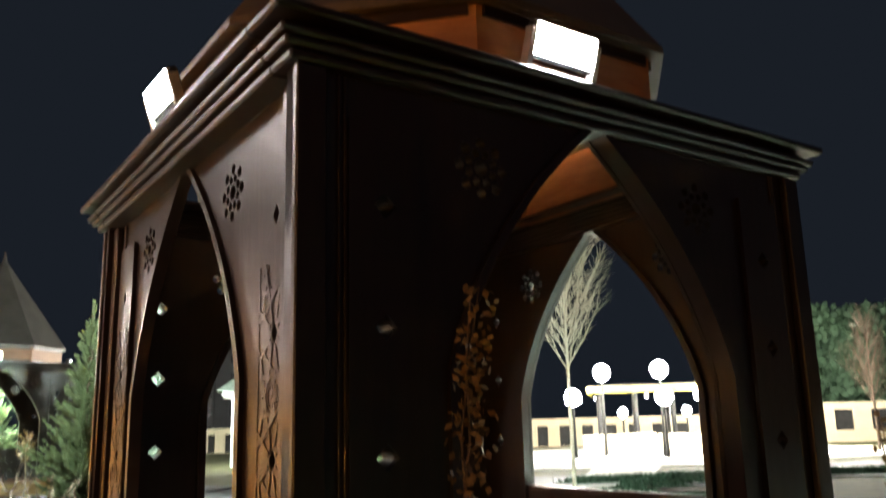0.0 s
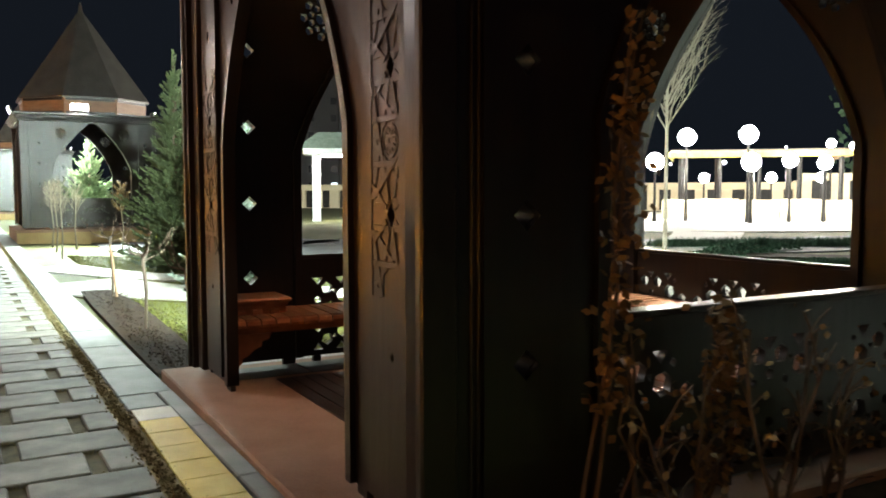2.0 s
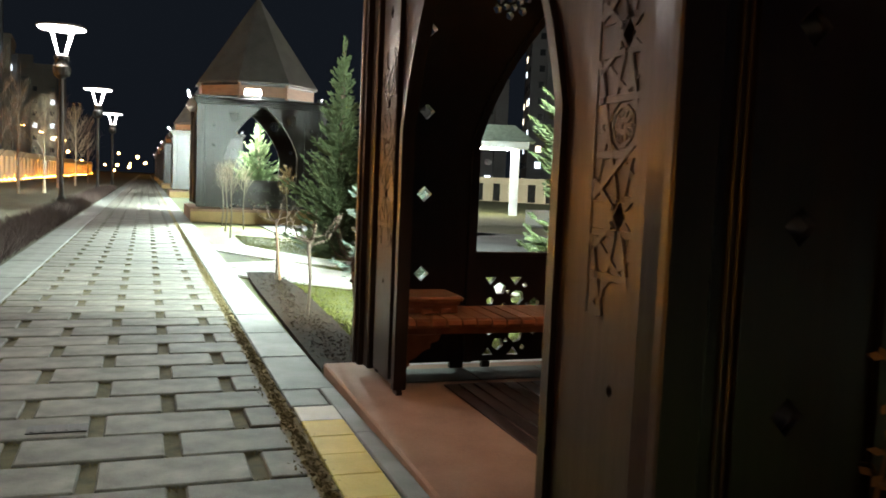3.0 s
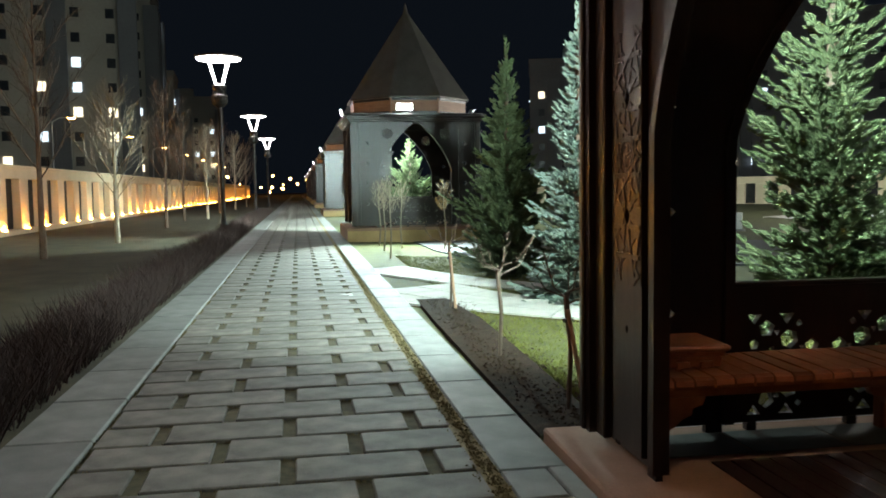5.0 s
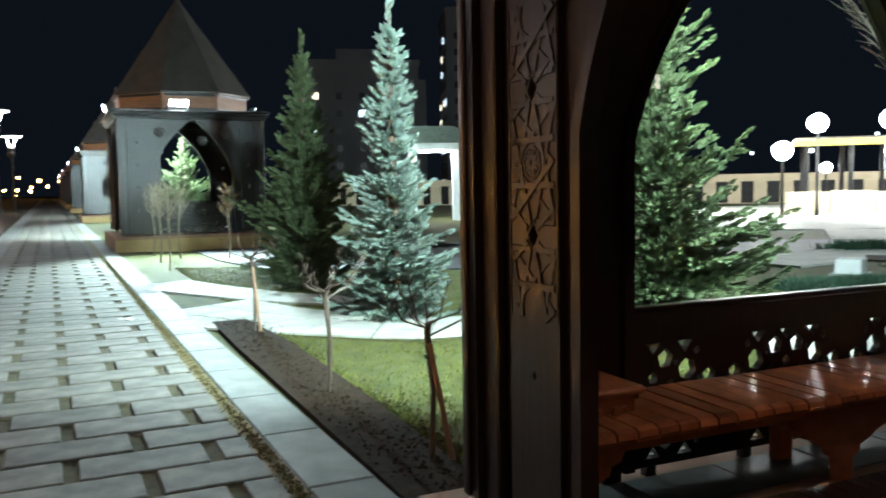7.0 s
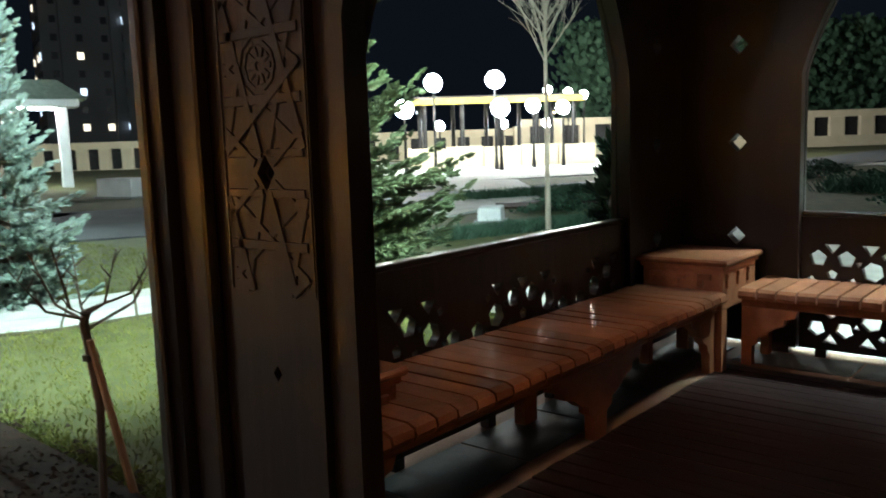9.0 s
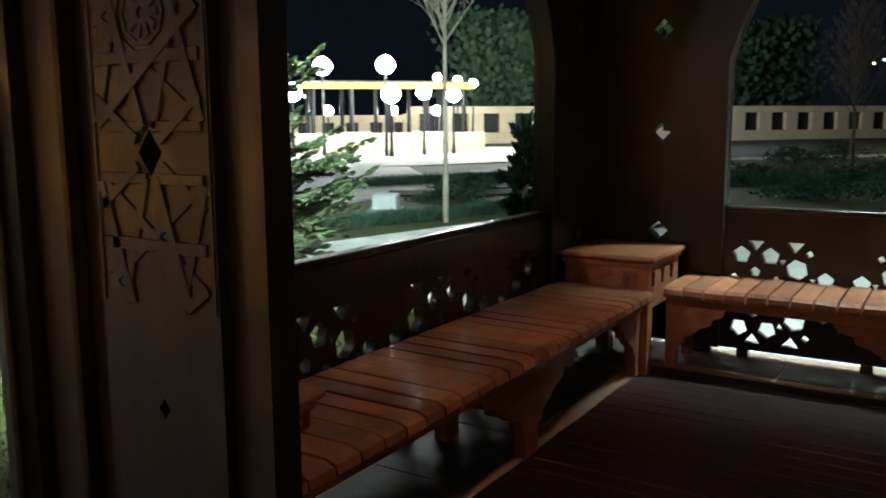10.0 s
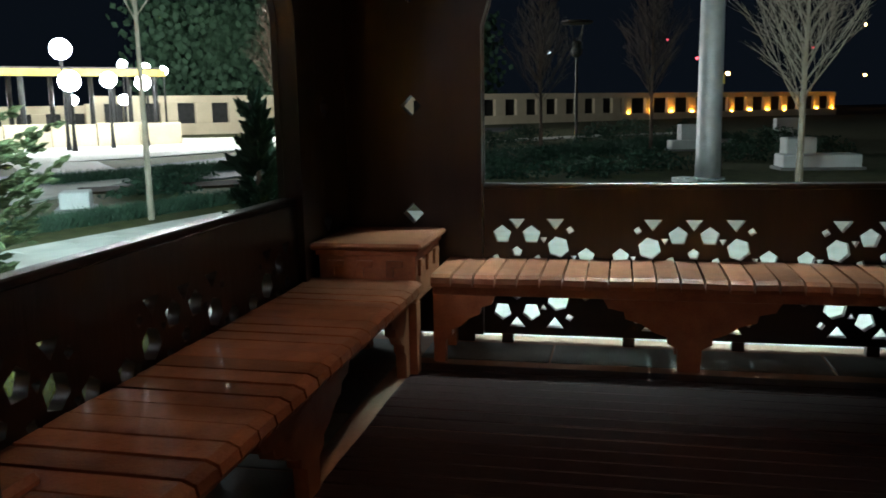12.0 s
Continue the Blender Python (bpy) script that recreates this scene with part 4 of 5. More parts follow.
# ---- promenade lamps ----
def lamp_post(lit=True):
    t = thing("street_lamp", "black post lamp with a glowing flat disc head", "street lamp", None, "lamps along the promenade")
    part("post", lathe([(0.16, -0.05), (0.16, 0.25), (0.11, 0.35), (0.085, 0.6), (0.075, 4.5), (0.1, 4.55)], 12), M_METAL, t)
    part("collar", lathe([(0.10, 4.5), (0.26, 4.62), (0.30, 4.75), (0.30, 4.92), (0.25, 4.98), (0.22, 5.12), (0.25, 5.18), (0.25, 5.28), (0.15, 5.36)], 16), M_METAL, t)
    for i in range(4):
        bm = bmesh.new()
        a = math.pi / 4 + i * math.pi / 2
        tube(bm, [(0.17 * math.cos(a), 0.17 * math.sin(a), 5.34), (0.50 * math.cos(a), 0.50 * math.sin(a), 6.23)], 0.03, 0.03, 6)
        part("arm", bm, G_LAMP if lit else M_METAL, t, "lit pale glass rod" if lit else "")
    part("disc", lathe([(0.78, 6.26), (0.84, 6.30), (0.84, 6.34), (0.55, 6.40)], 24), M_METAL, t)
    part("light_panel", lathe([(0.76, 6.225), (0.80, 6.258)], 24), G_LAMP if lit else M_METAL, t, "glowing white underside" if lit else "")
    return t


L1 = lamp_post()
L1.matrix_world = PROM @ pose(-2.75, 34, 0)
for y in (10, 58, 82):
    copy_thing(L1, PROM @ pose(-2.75, y, 0))


# ---- fences ----
def fence_run(name, x0, y0, x1, y1, base, bay, lit, label, height=2.15, pier=0.24, foot=0.38, beam=0.42):
    """A cream wall of pilasters, top beam and dark railings; lit runs have a lamp at the foot of each pilaster."""
    a = math.atan2(y1 - y0, x1 - x0)
    ln = math.hypot(x1 - x0, y1 - y0)
    f = thing(name, label, "fence", Matrix.Translation((x0, y0, base)) @ pose(0, 0, 0, 0, 0, math.degrees(a)))
    part("base_course", box(0, ln, -0.37, 0.2, -1.2, foot), M_CREAM, f)
    part("top_beam", box(0, ln, -0.22, 0.22, height - beam, height - 0.1), M_CREAM, f)
    part("coping", box(0, ln, -0.28, 0.28, height - 0.099, height), M_CREAM, f)
    part("railing_backing", box(0, ln, 0.05, 0.08, foot + 0.001, height - beam - 0.001), M_DARKINFILL, f, "dark metal railing infill")
    n = int(ln / bay)
    pil = box(-pier, pier, -0.25, 0.16, foot + 0.001, height - beam - 0.001, 0.02)
    me = bpy.data.meshes.new("pilaster")
    pil.to_mesh(me)
    pil.free()
    up = box(-0.16, 0.16, -0.36, -0.27, foot + 0.001, foot + 0.009)
    mu = bpy.data.meshes.new("uplight")
    up.to_mesh(mu)
    up.free()
    for i in range(n + 1):
        o = part("pilaster", me, M_CREAM, f)
        o.location.x = i * bay
        if lit:
            u = part("uplight", mu, G_ORANGE, f, "orange uplight")
            u.location.x = i * bay
    return f


fence_run("park_wall", -10.24, -24.45, -13.3, 190, -0.05, 2.55, True, "cream stone park wall with orange uplights on its pilasters", 2.6, 0.50, 0.2, 0.5)
fence_run("plaza_wall", 20, 78, 50, 39, -0.6, 1.7, False, "cream stone balustrade wall with dark upright openings", 2.6, 0.42, 0.6, 0.5)
fence_run("plaza_wall", 50, 39, 86, 5, 0.0, 2.4, False, "cream stone plaza wall with dark square openings", 2.6, 0.58, 0.7, 0.5)
fence_run("park_wall", 86, 5, 112, -20, 0.2, 3.2, True, "distant stone park wall with orange uplights", 2.4, 0.6, 0.4, 0.5)


# ---- pavilion and plaza lamps ----
def pavilion(x, y, turn):
    p = thing("pavilion", "open plaza pavilion with a yellow-edged flat roof on dark posts", "pavilion", pose(x, y, 0, 0, 0, turn))
    part("podium", box(-5.6, 3.2, -3.2, 3.2, -0.4, 0.75, 0.05), M_CREAM, p)
    for i in range(5):
        part("podium_stone", box(-5.9 + i * 1.9, -4.04 + i * 1.9, -3.45, -3.2, -0.4, 0.95 + 0.05 * (i % 2), 0.03), M_CREAM, p)
    part("roof", box(-5.5, 3.0, -3.0, 3.0, 3.35, 3.5, 0.03), M_ROOF, p, "dark flat roof")
    part("fascia", box(-5.6, 3.1, -3.12, -3.02, 3.1, 3.4, 0.02), M_YELLOWPAINT, p, "yellow roof edge")
    part("fascia", box(-5.6, -5.51, -3.0, 3.0, 3.1, 3.4, 0.02), M_YELLOWPAINT, p, "yellow roof edge")
    part("fascia", box(3.01, 3.1, -3.0, 3.0, 3.1, 3.4, 0.02), M_SLAB, p, "reddish roof edge")
    me = None
    for i in range(5):
        for yy in (-2.8, 2.8):
            o = part("post", me or lathe([(0.16, 0.74), (0.12, 0.9), (0.12, 3.34)], 8), M_METAL, p)
            me = o.data
            o.location = (-5.0 + 1.9 * i, yy, 0)
    return p


pavilion(*PAV, -46)


def plaza_lamp(x, y, h, r):
    t = thing("plaza_lamp", "dark lamp post with a glowing white globe, enlarged by its glare", "lamp", Matrix.Translation((x, y, 0)), "lamps on the plaza")
    part("post", lathe([(0.12, -0.1), (0.07, 0.4), (0.05, h)], 8), M_METAL, t)
    bm = bmesh.new()
    bmesh.ops.create_icosphere(bm, subdivisions=2, radius=r, matrix=Matrix.Translation((0, 0, h + r * 0.9)))
    part("globe", bm, G_GLOBE, t, "glowing white globe, enlarged by its glare", True)


def polar(deg, d):
    return 0.07 + d * math.sin(radians(deg)), 0.55 + d * math.cos(radians(deg))


# globe radii are enlarged: the glare round each lamp is built into its shape
for deg, d, h, r in ((43.4, 41, 2.4, 0.5), (45.4, 42, 3.6, 0.5), (49.2, 41, 3.6, 0.5), (49.4, 40, 2.3, 0.5), (51.7, 42, 2.5, 0.4), (53.7, 43, 2.4, 0.4), (46.5, 52, 1.9, 0.35), (50.6, 52, 1.9, 0.35), (53.5, 53, 1.9, 0.35), (54.0, 60, 4.2, 0.35), (55.3, 60, 4.0, 0.35), (56.3, 60, 3.8, 0.35)):
    plaza_lamp(*polar(deg, d), h, r * 0.85)


# ---- apartment towers ----
def tower(x, y, w, d, h, turn, seed, lit, mat=None, label="tall pale apartment tower with a few lit windows"):
    rnd = random.Random(seed)
    t = thing("apartment_tower", label, "building", pose(x, y, -0.4, 0, 0, turn), "apartment towers around the park")
    bm = box(-w / 2, w / 2, -d / 2, d / 2, 0, h)
    part("wall", bm, mat or M_TOWER, t)
    part("roof_parapet", box(-w / 2 - 0.2, w / 2 + 0.2, -d / 2 - 0.2, d / 2 + 0.2, h, h + 1.0), mat or M_TOWER, t)
    part("lift_house", box(-w / 5, w / 6, -d / 5, d / 5, h + 1.0, h + 3.6), mat or M_TOWER, t)
    pane = {}
    for nm, mt in (("dark", M_GLASSDARK), ("warm", G_WIN), ("cool", G_WINCOOL)):
        me = bpy.data.meshes.new("window_" + nm)
        b = box(-0.5, 0.5, -0.12, 0.02, 0, 1.15)
        b.to_mesh(me)
        b.free()
        me.materials.append(mt)
        pane[nm] = me
    for side, (ln, off, rot) in enumerate(((w, d / 2, 0), (d, w / 2, 90), (w, d / 2, 180), (d, w / 2, 270))):
        if side == 2:
            continue
        cols = max(2, int(ln / 3.6))
        for fl in range(int(h / 3.0) - 1):
            for c in range(cols):
                kind = "dark"
                if rnd.random() < lit:
                    kind = "warm" if rnd.random() < 0.45 else "cool"
                o = part("window", pane[kind], None, t)
                o.matrix_basis = pose(0, 0, 0, 0, 0, rot) @ Matrix.Translation(((c + 0.5 - cols / 2) * ln / cols, -off, 2.2 + fl * 3.0))
        if side < 2:
            for c in range(0, cols, 2):
                o = part("balcony_column", box(-1.1, 1.1, -1.0, 0, 3.0, h - 2.5), M_TOWERDARK, t)
                o.matrix_basis = pose(0, 0, 0, 0, 0, rot) @ Matrix.Translation(((c + 1.0 - cols / 2) * ln / cols, -off, 0))
    return t


tower(-33, 118, 20, 16, 36, 10, 1, 0.27)
tower(-52, 108, 22, 16, 44, 10, 2, 0.25)
tower(-32, 150, 14, 14, 34, 5, 3, 0.2)
tower(-36, 190, 16, 14, 26, 5, 4, 0.22)
tower(-34, 240, 20, 16, 26, 5, 5, 0.22)
tower(50, 150, 20, 16, 23, -15, 6, 0.2, M_TOWERDARK, "dark apartment tower with a few lit windows")
tower(78, 150, 20, 16, 34, -20, 7, 0.14, M_TOWERDARK, "dark apartment tower with a few lit windows")
tower(90, 140, 22, 16, 30, -30, 8, 0.12, M_TOWERDARK, "dark apartment tower with a few lit windows")


# ---- road lamps, distant lights, white gate ----
def road_lamp():
    t = thing("road_lamp", "tall steel road lamp with an orange sodium head", "street lamp", None, "road lamps beyond the park wall")
    part("pole", lathe([(0.10, -0.3), (0.08, 1.0), (0.05, 7.0)], 8), M_GALV, t)
    bm = bmesh.new()
    tube(bm, [(0, 0, 6.9), (0.5, 0, 7.25), (1.3, 0, 7.3)], 0.04, 0.035, 6)
    part("arm", bm, M_GALV, t)
    part("head", box(1.1, 1.75, -0.14, 0.14, 7.27, 7.38, 0.03), M_METAL, t)
    part("lens", box(1.2, 1.68, -0.12, 0.12, 7.19, 7.268), G_SODIUM, t, "glowing orange lens")
    return t


R1 = road_lamp()
R1.matrix_world = pose(-19.4, 47, 0)
for y in (70.7, 93.5, 116, 139, 162, 185, 208):
    copy_thing(R1, pose(-19.4 - 0.014 * (y - 70), y, 0))


def far_lights(name, mat, n, spread, seed, size, label):
    rnd = random.Random(seed)
    bm = bmesh.new()
    for _ in range(n):
        bmesh.ops.create_icosphere(bm, subdivisions=1, radius=size * rnd.uniform(0.6, 1.3), matrix=Matrix.Translation(spread(rnd)))
    return tagged(part(name, bm, mat), label, "city lights", "", "stuff")


far_lights("distant_lights", G_SODIUM, 14, lambda r: (r.uniform(-26, 4), r.uniform(235, 330), r.uniform(0.8, 8)), 1, 0.4, "small orange lights at the far end of the road")
far_lights("distant_lights", G_CITYWHITE, 9, lambda r: (lambda a, d: (d * math.cos(a), d * math.sin(a), r.uniform(8, 19)))(r.uniform(-0.35, 0.8), r.uniform(230, 300)), 2, 0.5, "scattered white lights of the far town")
far_lights("distant_lights", G_SODIUM, 5, lambda r: (lambda a, d: (d * math.cos(a), d * math.sin(a), r.uniform(6, 22)))(r.uniform(-0.35, 0.8), r.uniform(230, 300)), 4, 0.5, "scattered orange lights of the far town")
far_lights("distant_lights", G_CITYRED, 4, lambda r: (lambda a, d: (d * math.cos(a), d * math.sin(a), r.uniform(14, 24)))(r.uniform(-0.3, 0.2), r.uniform(230, 300)), 3, 0.45, "red warning lights far off")


def white_gate(x, y, turn):
    t = thing("white_gate", "white lit gateway with two columns and a hipped roof", "gate", pose(x, y, -0.05, 0, 0, turn))
    for s in (-1, 1):
        part("column", box(s * 1.0 - 0.2, s * 1.0 + 0.2, -0.2, 0.2, 0, 3.2, 0.02), M_WHITESTONE, t)
    part("canopy", box(-1.6, 1.6, -0.9, 0.9, 3.2, 3.5, 0.03), M_WHITESTONE, t)
    # glowing panel added under the canopy to brighten the gate; no source seen there
    part("added_gate_light", box(-0.7, 0.7, -0.5, 0.5, 3.14, 3.198), G_GLOBE, t, "added glowing white panel that brightens the gate")
    bm = bmesh.new()
    low = [bm.verts.new((x, y, 3.501)) for x, y in ((-1.9, -1.2), (1.9, -1.2), (1.9, 1.2), (-1.9, 1.2))]
    top = [bm.verts.new((x, y, 4.3)) for x, y in ((-0.9, -0.15), (0.9, -0.15), (0.9, 0.15), (-0.9, 0.15))]
    bm.faces.new(low[::-1])
    bm.faces.new(top)
    for i in range(4):
        bm.faces.new((low[i], low[(i + 1) % 4], top[(i + 1) % 4], top[i]))
    part("roof", bm, M_TILEROOF, t, "hipped grey-green roof")


white_gate(15.4, 38.5, -22)


# ---- east garden seen from the kiosk ----
def lighting_mast(x, y):
    t = thing("lighting_mast", "thick galvanised steel mast standing on the lawn", "mast", Matrix.Translation((x, y, -0.05)))
    part("shaft", lathe([(0.23, 0), (0.22, 0.5), (0.16, 12)], 16), M_GALV, t, "", True)
    part("base_flange", lathe([(0.30, 0), (0.30, 0.04), (0.24, 0.05)], 16), M_GALV, t)
    part("marker", box(-0.05, 0.05, -0.235, -0.2, 1.7, 1.85), M_YELLOWPAINT, t, "small yellow label")


lighting_mast(16.6, 3.80)
G1 = lamp_post(False)
tagged(G1, "black unlit post lamp standing in the garden", "street lamp", "unlit lamps in the garden")
G1.matrix_world = pose(32.7, 7.0, -0.05) @ Matrix.Scale(0.7, 4)
# low clipped hedge rows north-east of the kiosk
twig_field("low_hedge", 9000, lambda r: (lambda u: (9.2 + 5.5 * u + r.uniform(-0.25, 0.25), 12.2 - 1.6 * u + r.uniform(-0.25, 0.25), -0.05))(r.random()), M_LEAFDARK, "low dark clipped hedge row on the lawn", "hedge", 0.22, 31, 0.015, 1.0)
twig_field("low_hedge", 9000, lambda r: (lambda u: (15.5 + 9 * u + r.uniform(-0.5, 0.5), 16.6 - 4.5 * u + r.uniform(-0.5, 0.5), -0.05))(r.random()), M_LEAFDARK, "low dark hedge row beside the walk", "hedge", 0.28, 32, 0.02, 1.0)
twig_field("low_hedge", 9000, lambda r: (lambda u: (20 + 14 * u + r.uniform(-0.8, 0.8), 9.5 - 8 * u + r.uniform(-0.8, 0.8), -0.05))(r.random()), M_LEAFDARK, "low dark hedge row in the east garden", "hedge", 0.4, 33, 0.03, 1.0)
bare_tree("young_tree", 14.1, 2.74, 4.2, "young leafless tree with a pale trunk", 60, M_PALEBARK, 1.3, 44, 0.06, 0.28, "young trees in the garden")
bare_tree("young_tree", 10.5, 11.25, 5.4, "young leafless tree with a pale trunk", 61, M_PALEBARK, 1.6, 44, 0.045, 0.45, "young trees in the garden")
bare_tree("young_tree", 24, 7.5, 4.4, "young leafless tree with brown twigs", 62, M_BARK, 1.4, 44, 0.06, 0.3, "young trees in the garden")
bare_tree("young_tree", 26, 4.5, 4.8, "young leafless tree with brown twigs", 63, M_BARK, 1.4, 44, 0.06, 0.3, "young trees in the garden")
bare_tree("young_tree", 40, 22, 6.5, "young leafless tree with brown twigs", 64, M_BARK, 2, 44, 0.08, 0.3, "young trees in the garden")
conifer("small_cypress", 5.40, 7.4, 1.42, 0.11, M_LEAFDARK, "small narrow dark evergreen shrub at the kiosk corner", 70, 16, 0.0)


def stone_block(x, y, w, d, h, turn, label="pale cut stone block on the lawn"):
    t = thing("stone_block", label, "stone block", pose(x, y, level(x, y), 0, 0, turn), "pale stone blocks in the garden")
    part("seat_stone", box(-w / 2, w / 2, -d / 2, d / 2, -0.05, h, 0.02), M_WHITESTONE, t)
    part("footing", box(-w / 2 - 0.06, w / 2 + 0.06, -d / 2 - 0.06, d / 2 + 0.06, -0.06, 0.05), M_KERB, t)


stone_block(19.0, 1.45, 0.7, 1.5, 0.30, 5)
stone_block(19.4, 1.75, 0.5, 0.6, 0.62, 5)
stone_block(26.8, 3.0, 0.7, 1.9, 0.30, 10)
stone_block(27.2, 3.3, 0.5, 0.7, 0.75, 10)
stone_block(33.0, -0.5, 0.6, 0.9, 0.8, 0)
stone_block(11.3, 12.9, 0.5, 0.4, 0.28, 30)
stone_block(13.7, 29, 0.8, 1.6, 0.6, 10)
stone_block(15.0, 4.32, 0.3, 0.3, 0.16, 40, "small pale stone marker on the lawn")


def shrub(x, y, r, h, seed, mat=None, label="low dark evergreen shrub"):
    rnd = random.Random(seed)
    t = thing("shrub", label, "shrub", Matrix.Translation((x, y, level(x, y) - 0.02)), "low shrubs in the garden")
    for i in range(9):
        a = i * 0.7
        bm = bmesh.new()
        tube(bm, [(0, 0, 0), (math.cos(a) * r * 0.6, math.sin(a) * r * 0.6, h * 0.8)], 0.012, 0.004, 4)
        part("stem", bm, M_BARK, t)
    vs, fs = [], []
    for _ in range(1100):
        a, u, v = rnd.random() * 6.283, rnd.random() ** 0.5, rnd.random() ** 0.7
        k = r * u * (0.8 + 0.3 * math.sin(a * 3 + seed)) * math.sqrt(max(0.05, 1 - v * v * 0.9))
        p = Vector((k * math.cos(a), k * math.sin(a), h * v * (0.85 + 0.2 * math.sin(a * 2))))
        e = Vector([rnd.uniform(-1, 1) for _ in range(3)]).normalized() * 0.07
        g = e.cross(Vector([rnd.uniform(-1, 1) for _ in range(3)])).normalized() * 0.04
        i = len(vs)
        vs += [tuple(p), tuple(p + e * 0.5 + g), tuple(p + e), tuple(p + e * 0.5 - g)]
        fs.append((i, i + 1, i + 2, i + 3))
    me = bpy.data.meshes.new("leaves")
    me.from_pydata(vs, [], fs)
    part("leaves", me, mat or M_LEAFDARK, t)


ribbon("garden_path", [(22.5, 10.2, 0.7), (26.5, 8.6, 0.8), (30, 7.6, 0.6)], M_WALKWAY, "pale stone garden path between the shrubs", "path", 0.02)
ribbon("garden_path", [(32, 13.5, 0.9), (36, 10.0, 1.0), (41, 6.0, 0.9), (44, 1, 0.8)], M_WALKWAY, "pale stone garden path between the shrubs", "path", 0.02)
ribbon("mulch_bed", [(14.0, 14.8, 0.55), (15.6, 12.6, 0.55), (17.0, 10.8, 0.5)], M_SOIL, "dark mulch bed beside the plaza walk", "soil bed", 0.03)
ribbon("plaza_edge_walk", [(16.5, 19.5, 0.5), (19.5, 15.6, 0.55), (22.5, 11.5, 0.5)], M_WALKWAY, "pale stone walk along the plaza", "walkway", 0.03)
for i, (x, y, r, h) in enumerate(((25, 11.5, 1.3, 0.5), (29, 9.8, 1.4, 0.6), (33, 9, 1.5, 0.7), (21, 9.2, 1.1, 0.4), (36, 5, 1.6, 0.8), (30, 0.5, 1.4, 0.6), (17.5, 6.0, 1.1, 0.4), (19, 4.8, 1.2, 0.45), (20, 7.2, 1.2, 0.45), (17, 7.6, 0.9, 0.35), (22, 2.5, 1.3, 0.5), (24, 0.5, 1.4, 0.5), (15.5, 14.0, 0.9, 0.25), (17, 14.6, 0.9, 0.25), (13.8, 13.2, 0.9, 0.22), (29, 6, 1.5, 0.8), (31, 3, 1.5, 0.8))):
    shrub(x, y, r, h, 80 + i)

# green screen of conifers behind the plaza wall
rnd = random.Random(5)
vs, fs = [], []
for _ in range(16000):
    u = rnd.random()
    x, y = 57 + u * 22 + rnd.gauss(0, 1.0), 39 - u * 21 + rnd.gauss(0, 1.0)
    top = 9.3 + 0.35 * math.sin(u * 60)
    p = Vector((x, y, 0.2 + top * rnd.random() ** 0.8))
    e = Vector((rnd.uniform(-1, 1), rnd.uniform(-1, 1), rnd.uniform(0.2, 1.6))).normalized() * 0.6
    g = e.cross(Vector((rnd.uniform(-1, 1), rnd.uniform(-1, 1), 0.2))).normalized() * 0.25
    i = len(vs)
    vs += [tuple(p), tuple(p + e * 0.5 + g), tuple(p + e), tuple(p + e * 0.5 - g)]
    fs.append((i, i + 1, i + 2, i + 3))
me = bpy.data.meshes.new("screen_trees")
me.from_pydata(vs, [], fs)
tagged(part("screen_trees", me, M_SCREEN), "dense dark green screen of trees behind the plaza wall", "trees", "", "stuff")

# ---- promenade kerbs and pavers ----
kerbs = thing("kerb_line", "pale grey concrete kerb stones edging the promenade", "kerb", PROM, "", "structure")


def shared(name, bm, mat):
    me = bpy.data.meshes.new(name)
    bm.to_mesh(me)
    bm.free()
    me.materials.append(mat)
    return me


kr, kl = shared("kerb_stone", box(-0.185, 0.185, -0.497, 0.497, -0.12, 0.0, 0.012), M_KERB), shared("kerb_stone", box(-0.25, 0.25, -0.497, 0.497, -0.12, 0.0, 0.012), M_KERB)
krn = shared("kerb_stone", box(-0.055, 0.055, -0.497, 0.497, -0.12, 0.0, 0.008), M_KERB)
rnd = random.Random(2)
for i in range(0, 80):
    y = -3 + i
    beside = 3.0 < y < 7.0
    o = part("kerb_stone", krn if beside else kr, None, kerbs)
    o.location = (1.262 if beside else 1.135, y, rnd.uniform(0.010, 0.016))
    o = part("kerb_stone", kl, None, kerbs)
    o.location = (-1.50, y, rnd.uniform(0.010, 0.016))
fill = shared("kerb_stone", box(-0.122, 0.122, -0.195, 0.195, -0.12, 0.0, 0.008), M_KERB)
for y in (6.302, 3.79):
    o = part("kerb_stone", fill, None, kerbs)
    o.location = (1.077, y, 0.008)
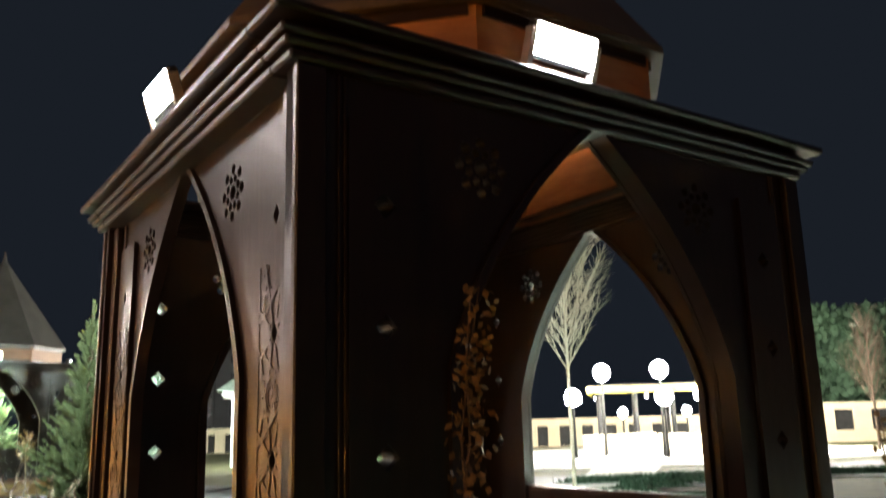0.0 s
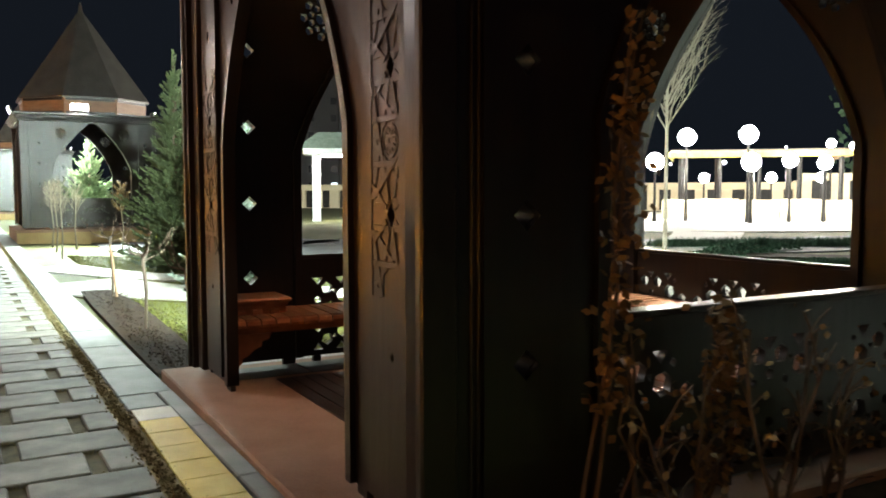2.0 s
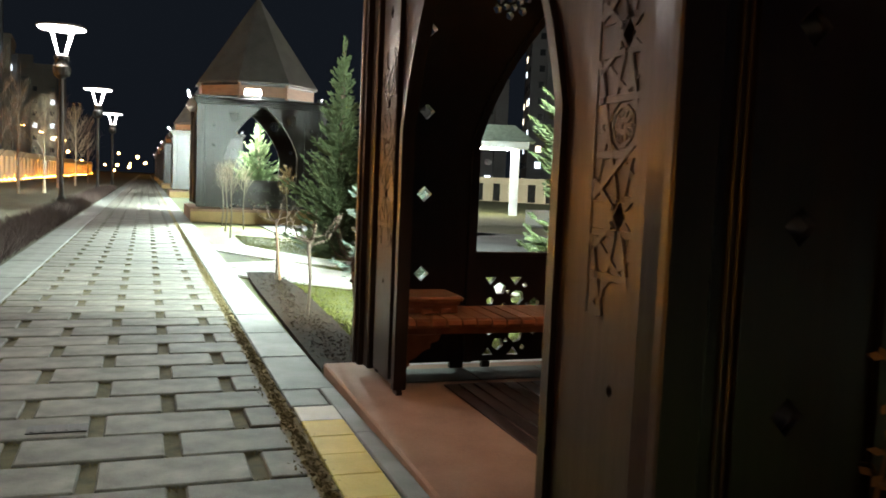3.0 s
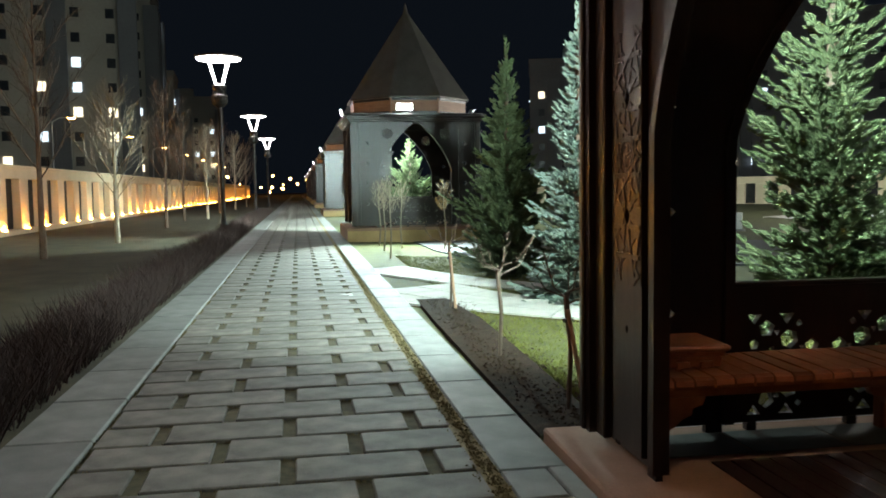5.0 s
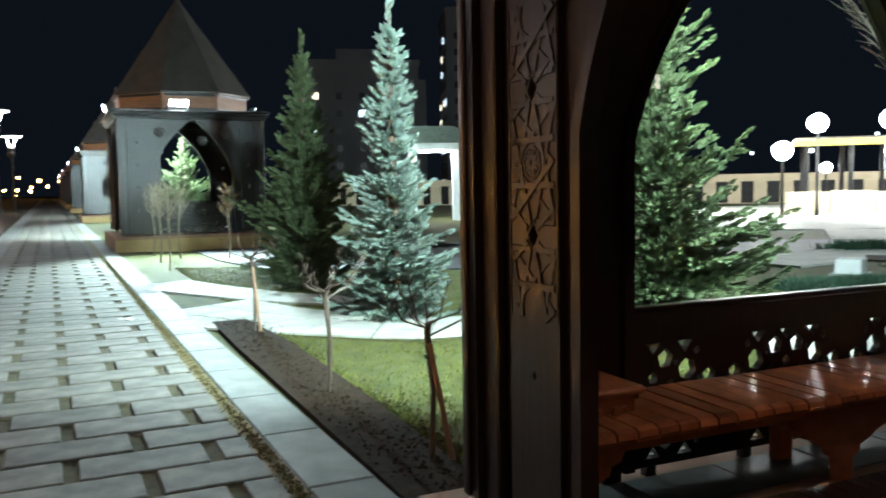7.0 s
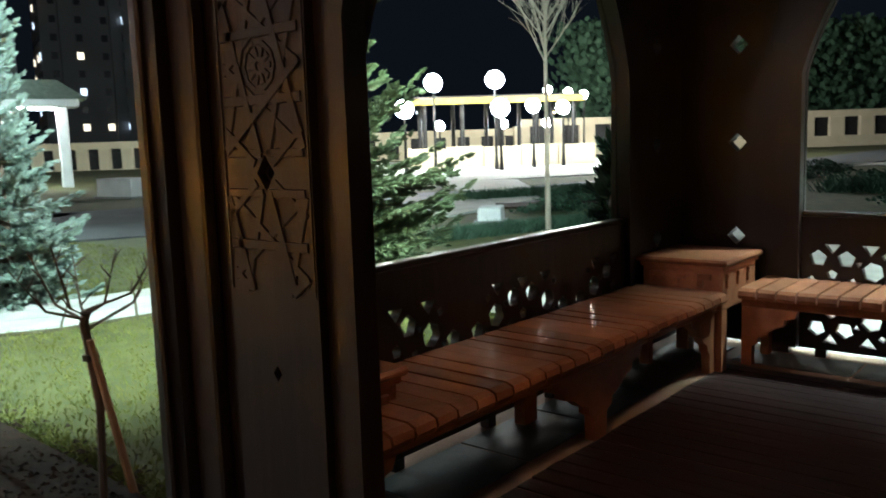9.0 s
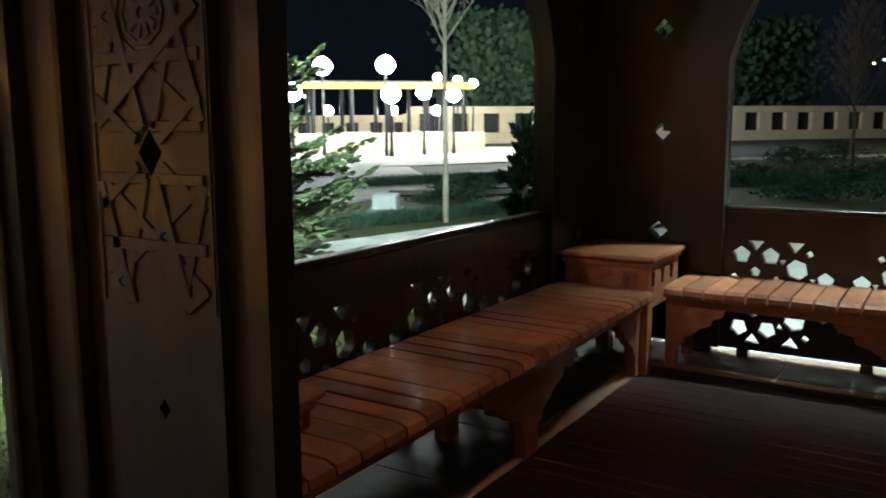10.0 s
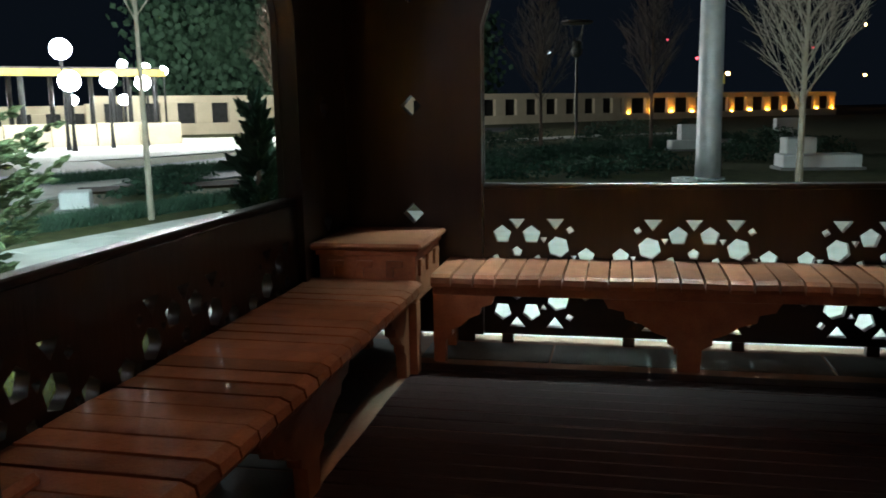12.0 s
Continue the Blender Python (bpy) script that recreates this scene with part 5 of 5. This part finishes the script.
tagged(part("far_kerbs", box_into(box(0.95, 1.32, 77, 240, -0.12, 0.01), -1.75, -1.25, 77, 240, -0.12, 0.01), M_KERB), "pale kerb running on into the distance", "kerb", "", "structure").matrix_world = PROM

pave = thing("promenade_paving", "long grey concrete pavers with grassy joints", "pavement", PROM, "", "structure")
moss = tagged(part("moss_strip", box(0.845, 0.952, -4, 60, -0.1, -0.001), M_MOSS), "dry brown moss strip between pavers and kerb", "moss", "", "structure")
moss.matrix_world = PROM
ROW, LONG, GAP = 0.407, 0.68, 0.08
whole = shared("paver", box(-LONG / 2, LONG / 2, -0.187, 0.187, -0.06, 0.0, 0.008), M_PAVER)
cuts = {}
rv, rf = [], []
for j in range(-6, 300):
    y = j * ROW + 0.26
    x = -1.22 + (0.0 if j % 2 else -0.38)
    while x < 0.86:
        x0, x1 = max(x, -1.24), min(x + LONG, 0.86)
        if x1 - x0 > 0.09:
            z = rnd.uniform(-0.003, 0.004)
            if 2.6 < y < 33:
                key = round(x1 - x0, 3)
                if key not in cuts:
                    cuts[key] = whole if abs(key - LONG) < 0.002 else shared("paver", box(-key / 2, key / 2, -0.187, 0.187, -0.06, 0.0, 0.008), M_PAVER)
                o = part("paver", cuts[key], None, pave)
                o.location, o.rotation_euler = ((x0 + x1) / 2, y, z), (rnd.uniform(-0.004, 0.004), rnd.uniform(-0.004, 0.004), rnd.uniform(-0.012, 0.012))
            else:
                i = len(rv)
                rv += [(x0, y - 0.187, z), (x1, y - 0.187, z), (x1, y + 0.187, z), (x0, y + 0.187, z), (x0, y - 0.187, -0.03), (x1, y - 0.187, -0.03), (x1, y + 0.187, -0.03), (x0, y + 0.187, -0.03)]
                rf += [(i, i + 1, i + 2, i + 3), (i, i + 4, i + 5, i + 1), (i + 1, i + 5, i + 6, i + 2), (i + 2, i + 6, i + 7, i + 3), (i + 3, i + 7, i + 4, i)]
        x += LONG + GAP
me = bpy.data.meshes.new("far_pavers")
me.from_pydata(rv, [], rf)
tagged(part("far_pavers", me, M_PAVER, pave), "", "", "", "stuff")
